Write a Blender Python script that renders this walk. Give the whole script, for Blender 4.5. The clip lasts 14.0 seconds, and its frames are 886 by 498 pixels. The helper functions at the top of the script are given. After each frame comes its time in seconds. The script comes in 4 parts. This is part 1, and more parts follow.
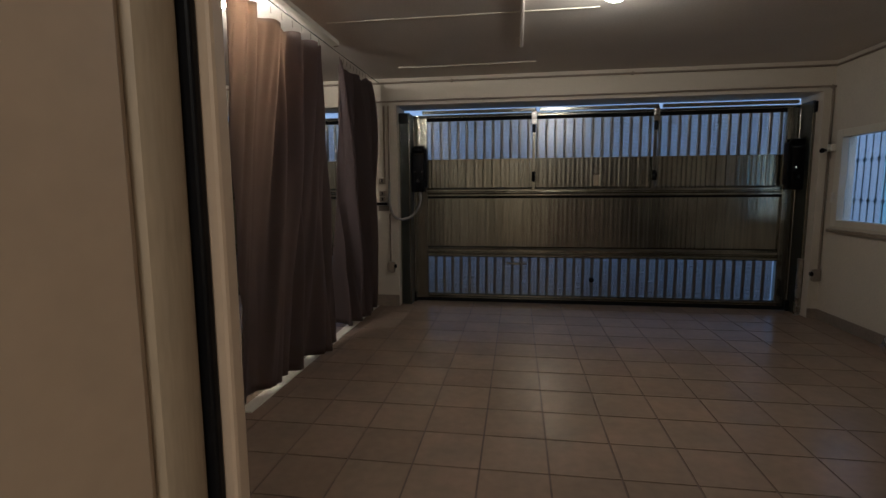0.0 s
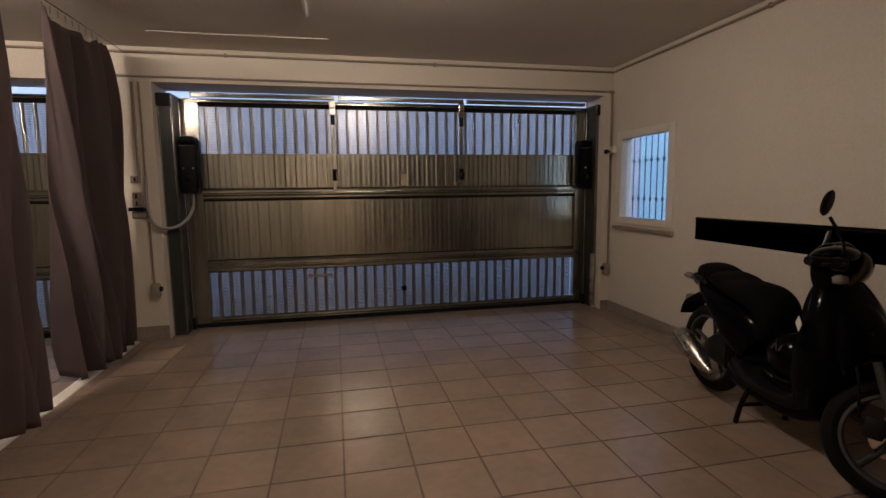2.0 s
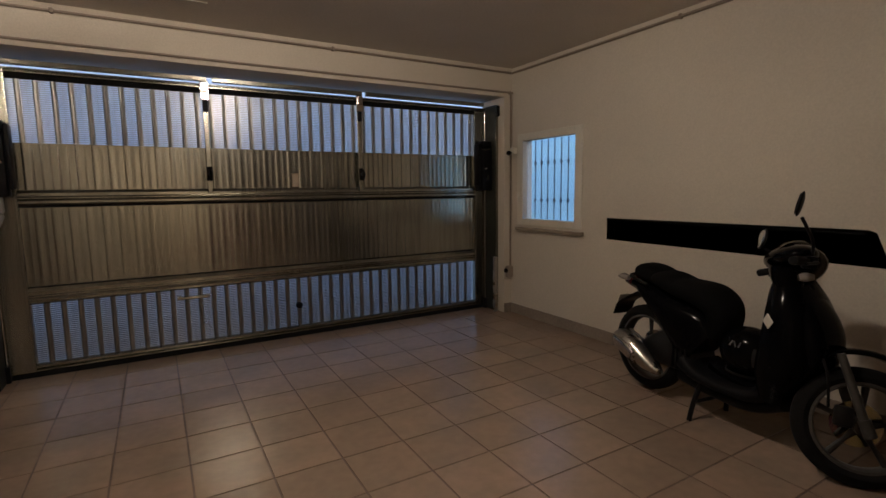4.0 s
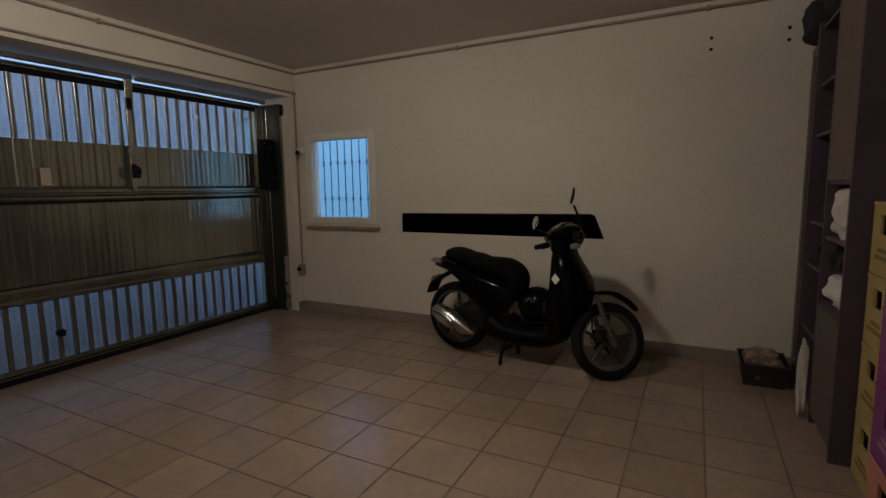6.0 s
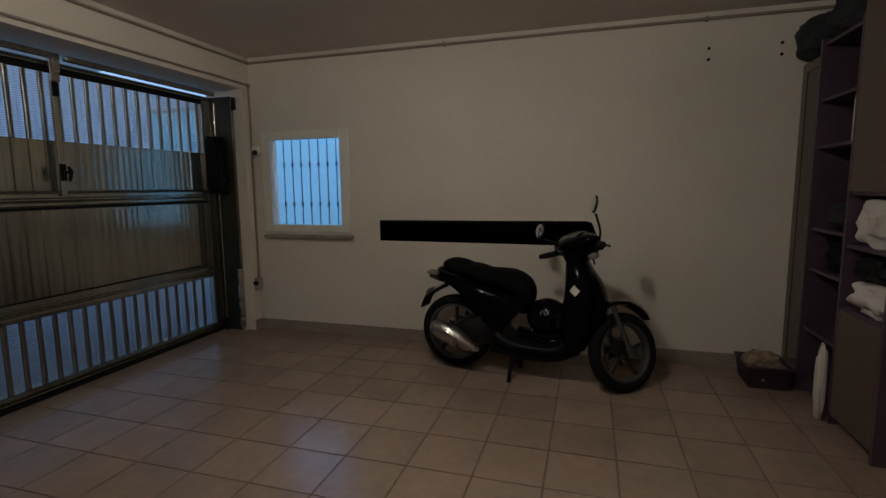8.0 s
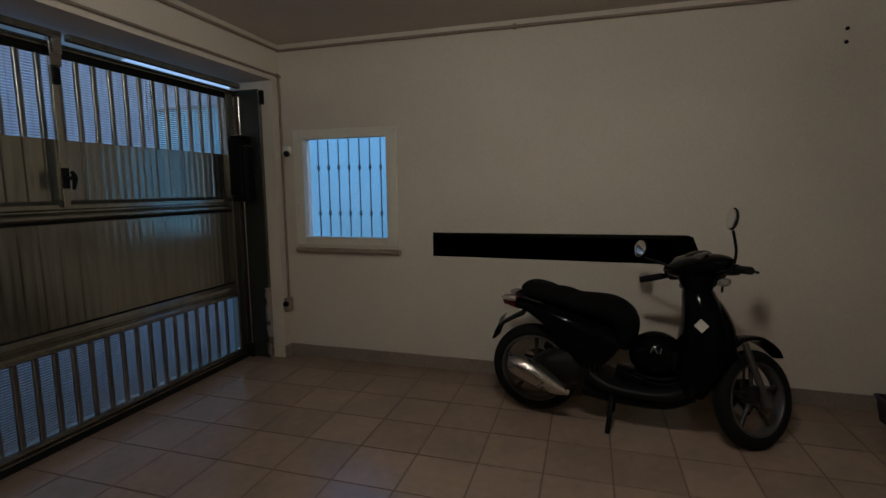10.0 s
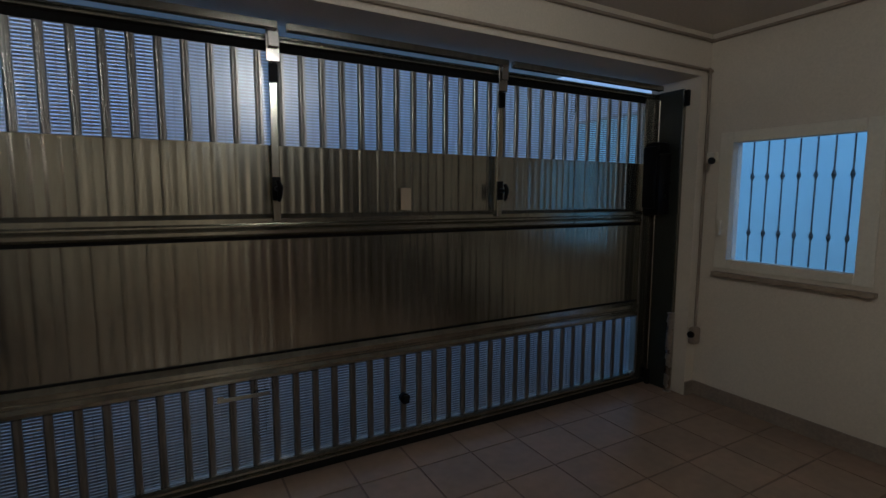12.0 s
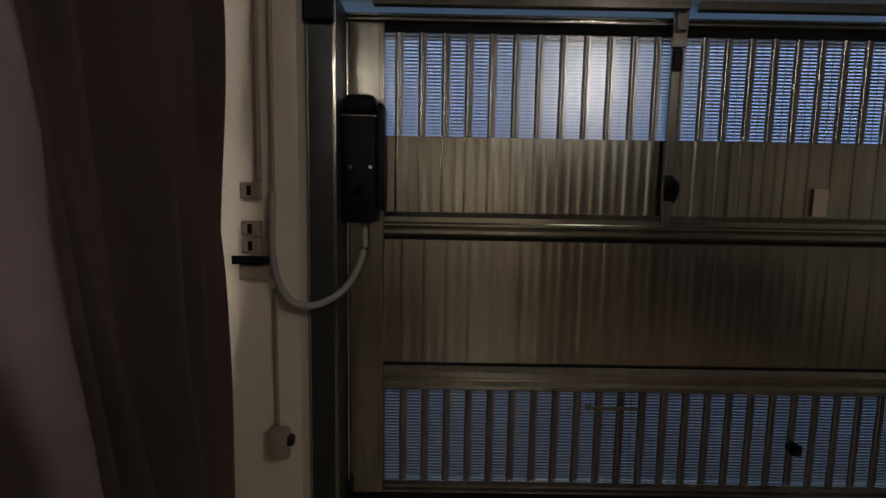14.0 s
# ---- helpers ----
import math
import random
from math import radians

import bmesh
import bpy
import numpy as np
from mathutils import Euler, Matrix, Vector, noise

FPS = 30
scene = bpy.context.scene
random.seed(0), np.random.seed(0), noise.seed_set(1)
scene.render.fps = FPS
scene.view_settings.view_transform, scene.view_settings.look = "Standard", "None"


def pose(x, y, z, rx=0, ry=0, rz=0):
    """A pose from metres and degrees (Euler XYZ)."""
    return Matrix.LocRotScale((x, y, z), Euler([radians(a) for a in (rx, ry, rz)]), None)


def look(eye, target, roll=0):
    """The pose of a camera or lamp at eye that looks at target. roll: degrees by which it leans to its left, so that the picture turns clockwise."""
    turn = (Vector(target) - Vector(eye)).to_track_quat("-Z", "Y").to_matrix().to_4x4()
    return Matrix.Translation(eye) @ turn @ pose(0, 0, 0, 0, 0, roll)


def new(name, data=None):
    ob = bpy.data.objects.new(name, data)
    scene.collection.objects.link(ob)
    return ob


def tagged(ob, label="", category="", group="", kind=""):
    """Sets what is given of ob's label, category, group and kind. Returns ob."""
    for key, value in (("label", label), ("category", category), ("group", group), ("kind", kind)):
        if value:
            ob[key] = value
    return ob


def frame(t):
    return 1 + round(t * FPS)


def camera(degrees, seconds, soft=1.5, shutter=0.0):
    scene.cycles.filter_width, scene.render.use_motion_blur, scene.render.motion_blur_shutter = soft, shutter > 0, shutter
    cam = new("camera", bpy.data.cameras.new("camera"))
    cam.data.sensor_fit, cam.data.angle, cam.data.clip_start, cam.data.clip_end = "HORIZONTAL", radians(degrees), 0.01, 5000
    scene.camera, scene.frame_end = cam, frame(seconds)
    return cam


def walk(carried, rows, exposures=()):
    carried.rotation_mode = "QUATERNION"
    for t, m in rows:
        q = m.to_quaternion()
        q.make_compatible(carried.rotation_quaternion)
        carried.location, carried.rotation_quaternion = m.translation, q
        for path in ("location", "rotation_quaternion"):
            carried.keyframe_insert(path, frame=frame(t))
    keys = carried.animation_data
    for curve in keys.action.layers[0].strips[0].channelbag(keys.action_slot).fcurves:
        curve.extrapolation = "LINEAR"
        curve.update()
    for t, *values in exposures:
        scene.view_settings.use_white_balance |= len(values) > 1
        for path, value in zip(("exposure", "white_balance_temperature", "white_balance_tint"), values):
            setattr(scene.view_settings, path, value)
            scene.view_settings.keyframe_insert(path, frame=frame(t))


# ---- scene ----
cam = camera(84.1, 14.0)
PATH = [
    (0, (0.531, 1.269, 1.322), (0.233, 3.232, 1.083), -0.4),
    (0.5, (0.67, 1.425, 1.331), (0.519, 3.405, 1.093), -0.5),
    (1, (0.682, 1.587, 1.321), (0.617, 3.571, 1.081), -0.4),
    (1.5, (0.649, 1.776, 1.308), (0.752, 3.759, 1.074), -0.5),
    (2, (0.695, 1.935, 1.303), (1.118, 3.875, 1.065), -0.7),
    (2.5, (0.71, 2.153, 1.311), (1.395, 4.016, 1.07), -0.7),
    (3, (0.624, 2.286, 1.302), (1.488, 4.074, 1.063), -0.7),
    (5.5, (-0.278, 2.852, 1.318), (1.192, 4.186, 1.075), -1.1),
    (6, (-0.438, 2.901, 1.293), (1.326, 3.81, 1.046), -0.9),
    (6.5, (-0.462, 3.015, 1.27), (1.384, 3.745, 1.024), -0.7),
    (7, (-0.45, 3.219, 1.274), (1.426, 3.866, 1.029), -0.7),
    (7.5, (-0.435, 3.404, 1.294), (1.449, 4.027, 1.042), -0.7),
    (8, (-0.418, 3.622, 1.343), (1.483, 4.192, 1.093), -0.6),
    (10.5, (0.151, 4.377, 1.42), (2.054, 4.943, 1.174), -0.6),
    (11, (0.236, 4.471, 1.453), (1.946, 5.481, 1.214), -0.3),
    (11.5, (0.266, 4.505, 1.441), (1.593, 5.985, 1.221), -0.1),
    (12, (0.253, 4.519, 1.436), (1.222, 6.255, 1.219), 0.2),
    (12.5, (0.218, 4.512, 1.413), (0.918, 6.374, 1.207), 0.0),
    (13, (0.131, 4.552, 1.397), (0.585, 6.49, 1.198), 0.3),
    (13.5, (-0.042, 4.677, 1.408), (0.203, 6.651, 1.192), 0.7),
    (14, (-0.26, 4.827, 1.424), (-0.253, 6.815, 1.202), 1.0),
]
EXPOSURES = [(0.0, 1.1, 5050, 9), (0.6, 1.25, 4900, 9), (1.5, 1.95, 5600, 19), (3.0, 1.7, 5650, 16), (5.5, 1.9, 5450, 14), (6.0, 1.65, 5200, 9), (7.5, 1.6, 5000, 7), (10.5, 1.45, 4950, 6), (11.1, 1.48, 4700, 3), (11.5, 1.22, 4700, 4), (12.5, 1.05, 4950, 9), (13.5, 0.92, 5150, 11), (14.0, 1.25, 5100, 11)]
walk(cam, [(t, look(eye, target, roll)) for t, eye, target, roll in PATH], EXPOSURES)

LAMP_A, LAMP_B, HALL = (1.08, 4.37, 2.40), (-1.42, 4.21, 2.42), (0.7, 0.1, 2.40)
LAMP_A_W, LAMP_B_W, HALL_W, SKY = 58.0, 235.0, 9.5, 0.14
WARM = (1.0, 0.80, 0.56)

# ---- world, lights, exposure ----
world = bpy.data.worlds.new("world")
scene.world = world
world.use_nodes = True
sky = world.node_tree.nodes.new("ShaderNodeTexSky")
sky.sky_type, sky.sun_disc, sky.sun_elevation, sky.sun_rotation = "NISHITA", False, radians(30), radians(200)
sky.air_density, sky.dust_density, sky.ozone_density = 1.0, 0.3, 1.5
world.node_tree.links.new(sky.outputs[0], world.node_tree.nodes["Background"].inputs[0])
world.node_tree.nodes["Background"].inputs[1].default_value = SKY
sun_data = bpy.data.lights.new("sun", "SUN")
sun_data.energy, sun_data.angle, sun_data.color = 0.4, radians(12), (1.0, 0.95, 0.88)
sun = new("sun", sun_data)
sun.matrix_world = pose(0, 0, 30, 60, 0, -20)


def tube_light(name, x, y, z, length, along, watts, colour):
    data = bpy.data.lights.new(name, "AREA")
    data.shape, data.size, data.size_y, data.energy, data.color = "RECTANGLE", length, 0.05, watts, colour
    ob = new(name, data)
    ob.matrix_world = pose(x, y, z, 0, 0, 90 if along == "y" else 0)
    return ob


# unseen fill light without a fixture, added to brighten the door jamb
tube_light("hall_fill", *HALL, 0.4, "x", HALL_W, WARM)


# ---- materials ----
def material(name, colour, rough=0.6, metal=0.0, vary=0.12, scale=6.0, grain=60.0, bump=0.1, dark=None, stretch=(1, 1, 1), emit=0.0, coat=0.0, piece=0.0, spec=0.5, placed=False, rvar=0.1, detail=5):
    """Base colour with broad stains and fine grain, a bump and some uneven gloss."""
    m = bpy.data.materials.new(name)
    m.use_nodes = True
    n, l = m.node_tree.nodes, m.node_tree.links
    b = n["Principled BSDF"]
    b.inputs["Metallic"].default_value = metal
    b.inputs["Coat Weight"].default_value = coat
    b.inputs["Specular IOR Level"].default_value = spec
    co = n.new("ShaderNodeTexCoord")
    mp = n.new("ShaderNodeMapping")
    mp.inputs["Scale"].default_value = stretch
    where = n.new("ShaderNodeNewGeometry")
    l.new(where.outputs["Position"] if placed else co.outputs["Object"], mp.inputs["Vector"])
    big = n.new("ShaderNodeTexNoise")
    big.inputs["Scale"].default_value, big.inputs["Detail"].default_value = scale, detail
    fine = n.new("ShaderNodeTexNoise")
    fine.inputs["Scale"].default_value, fine.inputs["Detail"].default_value = grain, 3
    l.new(mp.outputs[0], big.inputs["Vector"])
    l.new(mp.outputs[0], fine.inputs["Vector"])
    low = dark or tuple(c * (1 - 2.2 * vary) for c in colour)
    ramp = n.new("ShaderNodeValToRGB")
    ramp.color_ramp.elements[0].position, ramp.color_ramp.elements[1].position = 0.25, 0.75
    ramp.color_ramp.elements[0].color, ramp.color_ramp.elements[1].color = (*low, 1), (*colour, 1)
    l.new(big.outputs["Fac"], ramp.inputs[0])
    mix = n.new("ShaderNodeMix")
    mix.data_type, mix.blend_type = "RGBA", "MULTIPLY"
    mix.inputs["Factor"].default_value = 1.0
    tone = n.new("ShaderNodeMapRange")
    tone.inputs["To Min"].default_value, tone.inputs["To Max"].default_value = 1 - vary, 1 + vary
    tone.inputs["From Min"].default_value, tone.inputs["From Max"].default_value = 0.3, 0.7
    l.new(fine.outputs["Fac"], tone.inputs["Value"])
    l.new(ramp.outputs[0], mix.inputs["A"])
    l.new(tone.outputs[0], mix.inputs["B"])
    colour_out = mix.outputs["Result"]
    if piece:
        info = n.new("ShaderNodeObjectInfo")
        each = n.new("ShaderNodeMapRange")
        each.inputs["To Min"].default_value, each.inputs["To Max"].default_value = 1 - piece, 1 + piece
        l.new(info.outputs["Random"], each.inputs["Value"])
        mul = n.new("ShaderNodeMix")
        mul.data_type, mul.blend_type = "RGBA", "MULTIPLY"
        mul.inputs["Factor"].default_value = 1.0
        l.new(colour_out, mul.inputs["A"])
        l.new(each.outputs[0], mul.inputs["B"])
        colour_out = mul.outputs["Result"]
    l.new(colour_out, b.inputs["Base Color"])
    gloss = n.new("ShaderNodeMapRange")
    gloss.inputs["To Min"].default_value, gloss.inputs["To Max"].default_value = max(0.02, rough - rvar), min(1, rough + rvar)
    l.new(big.outputs["Fac"], gloss.inputs["Value"])
    l.new(gloss.outputs[0], b.inputs["Roughness"])
    if bump:
        bp = n.new("ShaderNodeBump")
        bp.inputs["Strength"].default_value, bp.inputs["Distance"].default_value = bump, 0.004
        l.new(fine.outputs["Fac"], bp.inputs["Height"])
        l.new(bp.outputs[0], b.inputs["Normal"])
    if emit:
        b.inputs["Emission Color"].default_value = (*colour, 1)
        b.inputs["Emission Strength"].default_value = emit
    return m


PLASTER = material("wall_plaster", (0.62, 0.56, 0.46), 0.85, vary=0.05, scale=1.3, grain=90, bump=0.12)
CEILING = material("ceiling_paint", (0.68, 0.63, 0.565), 0.85, vary=0.06, scale=1.0, grain=70, bump=0.1)
TILE = material("floor_tile", (0.285, 0.200, 0.146), 0.24, vary=0.06, scale=3.4, grain=19, bump=0.03, dark=(0.225, 0.172, 0.128), piece=0.08, placed=True, rvar=0.04, detail=2)
GROUT = material("tile_grout", (0.150, 0.103, 0.076), 0.9, vary=0.2, scale=4, grain=80)
SKIRT = material("skirting_tile", (0.27, 0.22, 0.17), 0.5, vary=0.12, scale=5, grain=50)
STEEL = material("galvanised_steel", (0.37, 0.36, 0.305), 0.22, 0.95, vary=0.14, scale=4.5, grain=34, bump=0.03, stretch=(1, 1, 0.07), placed=True, rvar=0.05)
MESH = material("slotted_steel_sheet", (0.27, 0.265, 0.25), 0.30, 0.92, vary=0.10, scale=4, grain=40, bump=0.03, stretch=(1, 1, 0.2), placed=True, rvar=0.08)
GREEN = material("dark_green_paint", (0.022, 0.027, 0.022), 0.45, vary=0.2, scale=5, grain=60, bump=0.05)
BLACK = material("black_plastic", (0.006, 0.006, 0.007), 0.5, vary=0.2, scale=8, grain=90, bump=0.05, spec=0.12)
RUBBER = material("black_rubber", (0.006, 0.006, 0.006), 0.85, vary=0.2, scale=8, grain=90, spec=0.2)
CURTAIN = material("mauve_cloth", (0.130, 0.096, 0.096), 0.9, vary=0.16, scale=3, grain=300, bump=0.3)
WHITE = material("white_laminate", (0.62, 0.59, 0.48), 0.5, vary=0.03, scale=2, grain=50, bump=0.03)
cloth_nodes, cloth_links = CURTAIN.node_tree.nodes, CURTAIN.node_tree.links
thin = cloth_nodes.new("ShaderNodeBsdfTranslucent")
thin.inputs["Color"].default_value = (0.46, 0.36, 0.28, 1)
blend = cloth_nodes.new("ShaderNodeMixShader")
blend.inputs[0].default_value = 0.46
cloth_links.new(cloth_nodes["Principled BSDF"].outputs[0], blend.inputs[1])
cloth_links.new(thin.outputs[0], blend.inputs[2])
cloth_links.new(blend.outputs[0], cloth_nodes["Material Output"].inputs[0])
PVC = material("grey_plastic_conduit", (0.27, 0.22, 0.17), 0.55, vary=0.08, scale=6, grain=60, bump=0.03)
PURPLE = material("purple_laminate", (0.068, 0.041, 0.060), 0.5, vary=0.1, scale=4, grain=60, bump=0.03)
WOOD = material("walnut_laminate", (0.11, 0.075, 0.058), 0.5, vary=0.15, scale=3, grain=40, bump=0.04, stretch=(6, 6, 0.7))
CHROME = material("chrome", (0.6, 0.58, 0.54), 0.15, 1.0, vary=0.05, scale=6, grain=40, bump=0)
PANEL = material("black_panel", (0.010, 0.010, 0.010), 0.35, vary=0.2, scale=4, grain=80, bump=0.03)
MARBLE = material("sill_stone", (0.33, 0.27, 0.20), 0.45, vary=0.15, scale=10, grain=60, bump=0.05)
FRAME = material("window_frame_paint", (0.68, 0.64, 0.54), 0.55, vary=0.04, scale=4, grain=60, bump=0.05)
IRON = material("painted_iron_bars", (0.10, 0.15, 0.18), 0.5, vary=0.15, scale=8, grain=60)
CONCRETE = material("courtyard_paving", (0.36, 0.35, 0.33), 0.85, vary=0.12, scale=3, grain=40)
FACADE_BLUE = material("blue_white_render", (0.44, 0.68, 0.74), 0.85, vary=0.05, scale=1, grain=60)
FACADE = material("facade_render", (0.34, 0.38, 0.44), 0.85, vary=0.06, scale=1, grain=60)

JAMB = material("cream_door_paint", (0.43, 0.34, 0.25), 0.6, vary=0.03, scale=3, grain=40, bump=0.03)
HOSE = material("grey_hose", (0.30, 0.29, 0.27), 0.5, vary=0.1, scale=5, grain=120, bump=0.4)
WOOD_PALE = material("beige_laminate", (0.38, 0.31, 0.22), 0.55, vary=0.08, scale=3, grain=50, bump=0.03, stretch=(5, 5, 0.6))
BROWN = material("dull_brown_board", (0.17, 0.125, 0.09), 0.55, vary=0.12, scale=2, grain=40, bump=0.04, stretch=(5, 5, 0.6))
SMOKED = material("smoked_cabinet_glass", (0.045, 0.035, 0.026), 0.10, vary=0.1, scale=3, grain=30, bump=0, coat=0.3)
CLOTH_PALE = material("pale_cloth", (0.55, 0.50, 0.44), 0.95, vary=0.1, scale=9, grain=200, bump=0.3)
CLOTH_DARK = material("dark_cloth", (0.02, 0.022, 0.025), 0.9, vary=0.25, scale=9, grain=200, bump=0.3)
CLOTH_TAN = material("tan_rags", (0.40, 0.28, 0.18), 0.95, vary=0.15, scale=14, grain=200, bump=0.3, dark=(0.02, 0.015, 0.015))
YELLOW = material("yellow_crate_plastic", (0.40, 0.30, 0.10), 0.5, vary=0.08, scale=6, grain=70, bump=0.04)
MAGENTA = material("magenta_crate_plastic", (0.19, 0.032, 0.16), 0.5, vary=0.1, scale=6, grain=70, bump=0.04)
PINK = material("pink_crate_plastic", (0.50, 0.21, 0.15), 0.5, vary=0.1, scale=6, grain=70, bump=0.04)
CRATE_PRINT = material("crate_print_dark", (0.22, 0.15, 0.04), 0.6, vary=0.2, scale=30, grain=90)
CRATE_WHITE = material("crate_print_pale", (0.40, 0.22, 0.36), 0.6, vary=0.2, scale=30, grain=90)
BOTTLE = material("brown_bottle_glass", (0.02, 0.012, 0.006), 0.12, vary=0.1, bump=0)
CARD = material("cardboard", (0.30, 0.20, 0.13), 0.85, vary=0.08, scale=5, grain=80, bump=0.08)
GREYCAB = material("grey_cabinet_paint", (0.10, 0.105, 0.095), 0.5, vary=0.1, scale=4, grain=60, bump=0.04)
GLOSS = material("black_scooter_paint", (0.003, 0.003, 0.0035), 0.12, vary=0.15, scale=5, grain=60, bump=0, spec=0.07, rvar=0.03)
SEAT = material("black_seat_vinyl", (0.005, 0.005, 0.005), 0.75, vary=0.15, scale=6, grain=220, bump=0.2, spec=0.05)
ENGINE = material("dark_engine_metal", (0.008, 0.008, 0.008), 0.55, 0.3, vary=0.25, scale=12, grain=80, bump=0.1)
RIMGREY = material("grey_alloy", (0.11, 0.107, 0.10), 0.45, 0.6, vary=0.12, scale=10, grain=60, bump=0.03)
SPOKE = material("dark_alloy", (0.05, 0.048, 0.045), 0.5, 0.6, vary=0.15, scale=10, grain=60, bump=0.03)
STEELBRIGHT = material("silencer_steel", (0.50, 0.47, 0.42), 0.28, 1.0, vary=0.12, scale=9, grain=50, bump=0.02)
TAIL = material("red_lens", (0.16, 0.008, 0.008), 0.15, vary=0.1, bump=0, coat=0.5)
INDIC = material("clear_lens", (0.22, 0.20, 0.18), 0.12, vary=0.05, bump=0, coat=0.5)
MIRROR = material("mirror", (0.85, 0.85, 0.85), 0.03, 1.0, vary=0.02, bump=0)
GLOW_A = material("dome_glow", WARM, 0.5, vary=0.0, bump=0, emit=LAMP_A_W)
GLOW_B = material("tube_glow", WARM, 0.5, vary=0.0, bump=0, emit=LAMP_B_W)
GLASS = bpy.data.materials.new("window_glass")
GLASS.use_nodes = True
GLASS.node_tree.nodes["Principled BSDF"].inputs["Transmission Weight"].default_value = 1.0
GLASS.node_tree.nodes["Principled BSDF"].inputs["Roughness"].default_value = 0.02
GLASS.node_tree.nodes["Principled BSDF"].inputs["IOR"].default_value = 1.45


# ---- helpers for meshes ----
def finish(bm, name, mat, parent=None, label="", smooth=False):
    me = bpy.data.meshes.new(name)
    bmesh.ops.recalc_face_normals(bm, faces=bm.faces)
    bm.to_mesh(me)
    bm.free()
    me.materials.append(mat)
    if smooth:
        for p in me.polygons:
            p.use_smooth = True
        me.set_sharp_from_angle(angle=radians(40))
    ob = new(name, me)
    if parent:
        ob.parent = parent
    if label:
        ob["label"] = label
    return ob


def part(name, bm, mat, parent, label="", smooth=False):
    return finish(bm, name, mat, parent, label, smooth)


def box(bm, x0, x1, y0, y1, z0, z1, bevel=0.0):
    r = bmesh.ops.create_cube(bm, size=1, matrix=Matrix.Translation(((x0 + x1) / 2, (y0 + y1) / 2, (z0 + z1) / 2)) @ Matrix.Diagonal((abs(x1 - x0), abs(y1 - y0), abs(z1 - z0), 1)))
    if bevel:
        es = list({e for v in r["verts"] for e in v.link_edges})
        bmesh.ops.bevel(bm, geom=es, offset=bevel, segments=2, profile=0.5, affect="EDGES")
    return r["verts"]


def boxes(*bs, bevel=0.0):
    bm = bmesh.new()
    for b in bs:
        box(bm, *b, bevel=bevel)
    return bm


def rod(bm, a, b, r0, r1=None, seg=12, caps=True):
    """A round bar from a to b."""
    a, b = Vector(a), Vector(b)
    d = b - a
    m = Matrix.Translation((a + b) / 2) @ d.to_track_quat("Z", "Y").to_matrix().to_4x4()
    return bmesh.ops.create_cone(bm, cap_ends=caps, segments=seg, radius1=r0, radius2=r0 if r1 is None else r1, depth=d.length, matrix=m)["verts"]


def rods(*rs, seg=12):
    bm = bmesh.new()
    for r in rs:
        rod(bm, *r, seg=seg)
    return bm


def smooth_line(points, steps=8):
    """Points along a soft curve through the given ones."""
    p = [Vector(q) for q in points]
    p = [2 * p[0] - p[1]] + p + [2 * p[-1] - p[-2]]
    out = []
    for i in range(1, len(p) - 2):
        for k in range(steps):
            t = k / steps
            out.append(0.5 * (2 * p[i] + (p[i + 1] - p[i - 1]) * t + (2 * p[i - 1] - 5 * p[i] + 4 * p[i + 1] - p[i + 2]) * t * t + (3 * p[i] - p[i - 1] - 3 * p[i + 1] + p[i + 2]) * t ** 3))
    return out + [p[-2]]


def tube(bm, points, radius, seg=10, steps=8):
    """A bent pipe; radius is a number or one for each given point."""
    line = smooth_line(points, steps)
    rad = [radius] * len(line) if not isinstance(radius, (list, tuple)) else [float(q) for q in np.interp(np.linspace(0, 1, len(line)), np.linspace(0, 1, len(radius)), radius)]
    rings = []
    for i, c in enumerate(line):
        d = (line[min(i + 1, len(line) - 1)] - line[max(i - 1, 0)]).normalized()
        side = d.cross(Vector((0.13, 0.31, 0.94))).normalized()
        up = side.cross(d)
        rings.append([bm.verts.new(c + rad[i] * (math.cos(a) * side + math.sin(a) * up)) for a in (2 * math.pi * k / seg for k in range(seg))])
    for r0, r1 in zip(rings, rings[1:]):
        for k in range(seg):
            bm.faces.new((r0[k], r0[(k + 1) % seg], r1[(k + 1) % seg], r1[k]))
    bm.faces.new(rings[0])
    bm.faces.new(rings[-1])
    return bm


def thing(name, x, y, z, label, category, group="", turn=0.0):
    ob = new(name)
    ob.matrix_basis = pose(x, y, z, 0, 0, turn)
    return tagged(ob, label, category, group)


def structure(name, bm, mat, label, category):
    return tagged(finish(bm, name, mat), label, category, kind="structure")


# ---- the plan ----
EAST, NORTH, WEST, TOP = 3.55, 6.665, -5.6, 2.53
OUT, LEAF = 7.06, 6.995          # outer face of the gate wall, plane of the gate leaves
GX0, GX1, GZ = -0.795, 3.455, 2.245   # main gate opening
SX0, SX1 = -5.40, -1.19         # opening of the second gate
SOUTH, JOG, DOOR0, DOOR1 = 1.65, 1.88, 0.260, 1.25
WY0, WY1, WZ0, WZ1 = 5.742, 6.482, 0.998, 1.800   # window opening

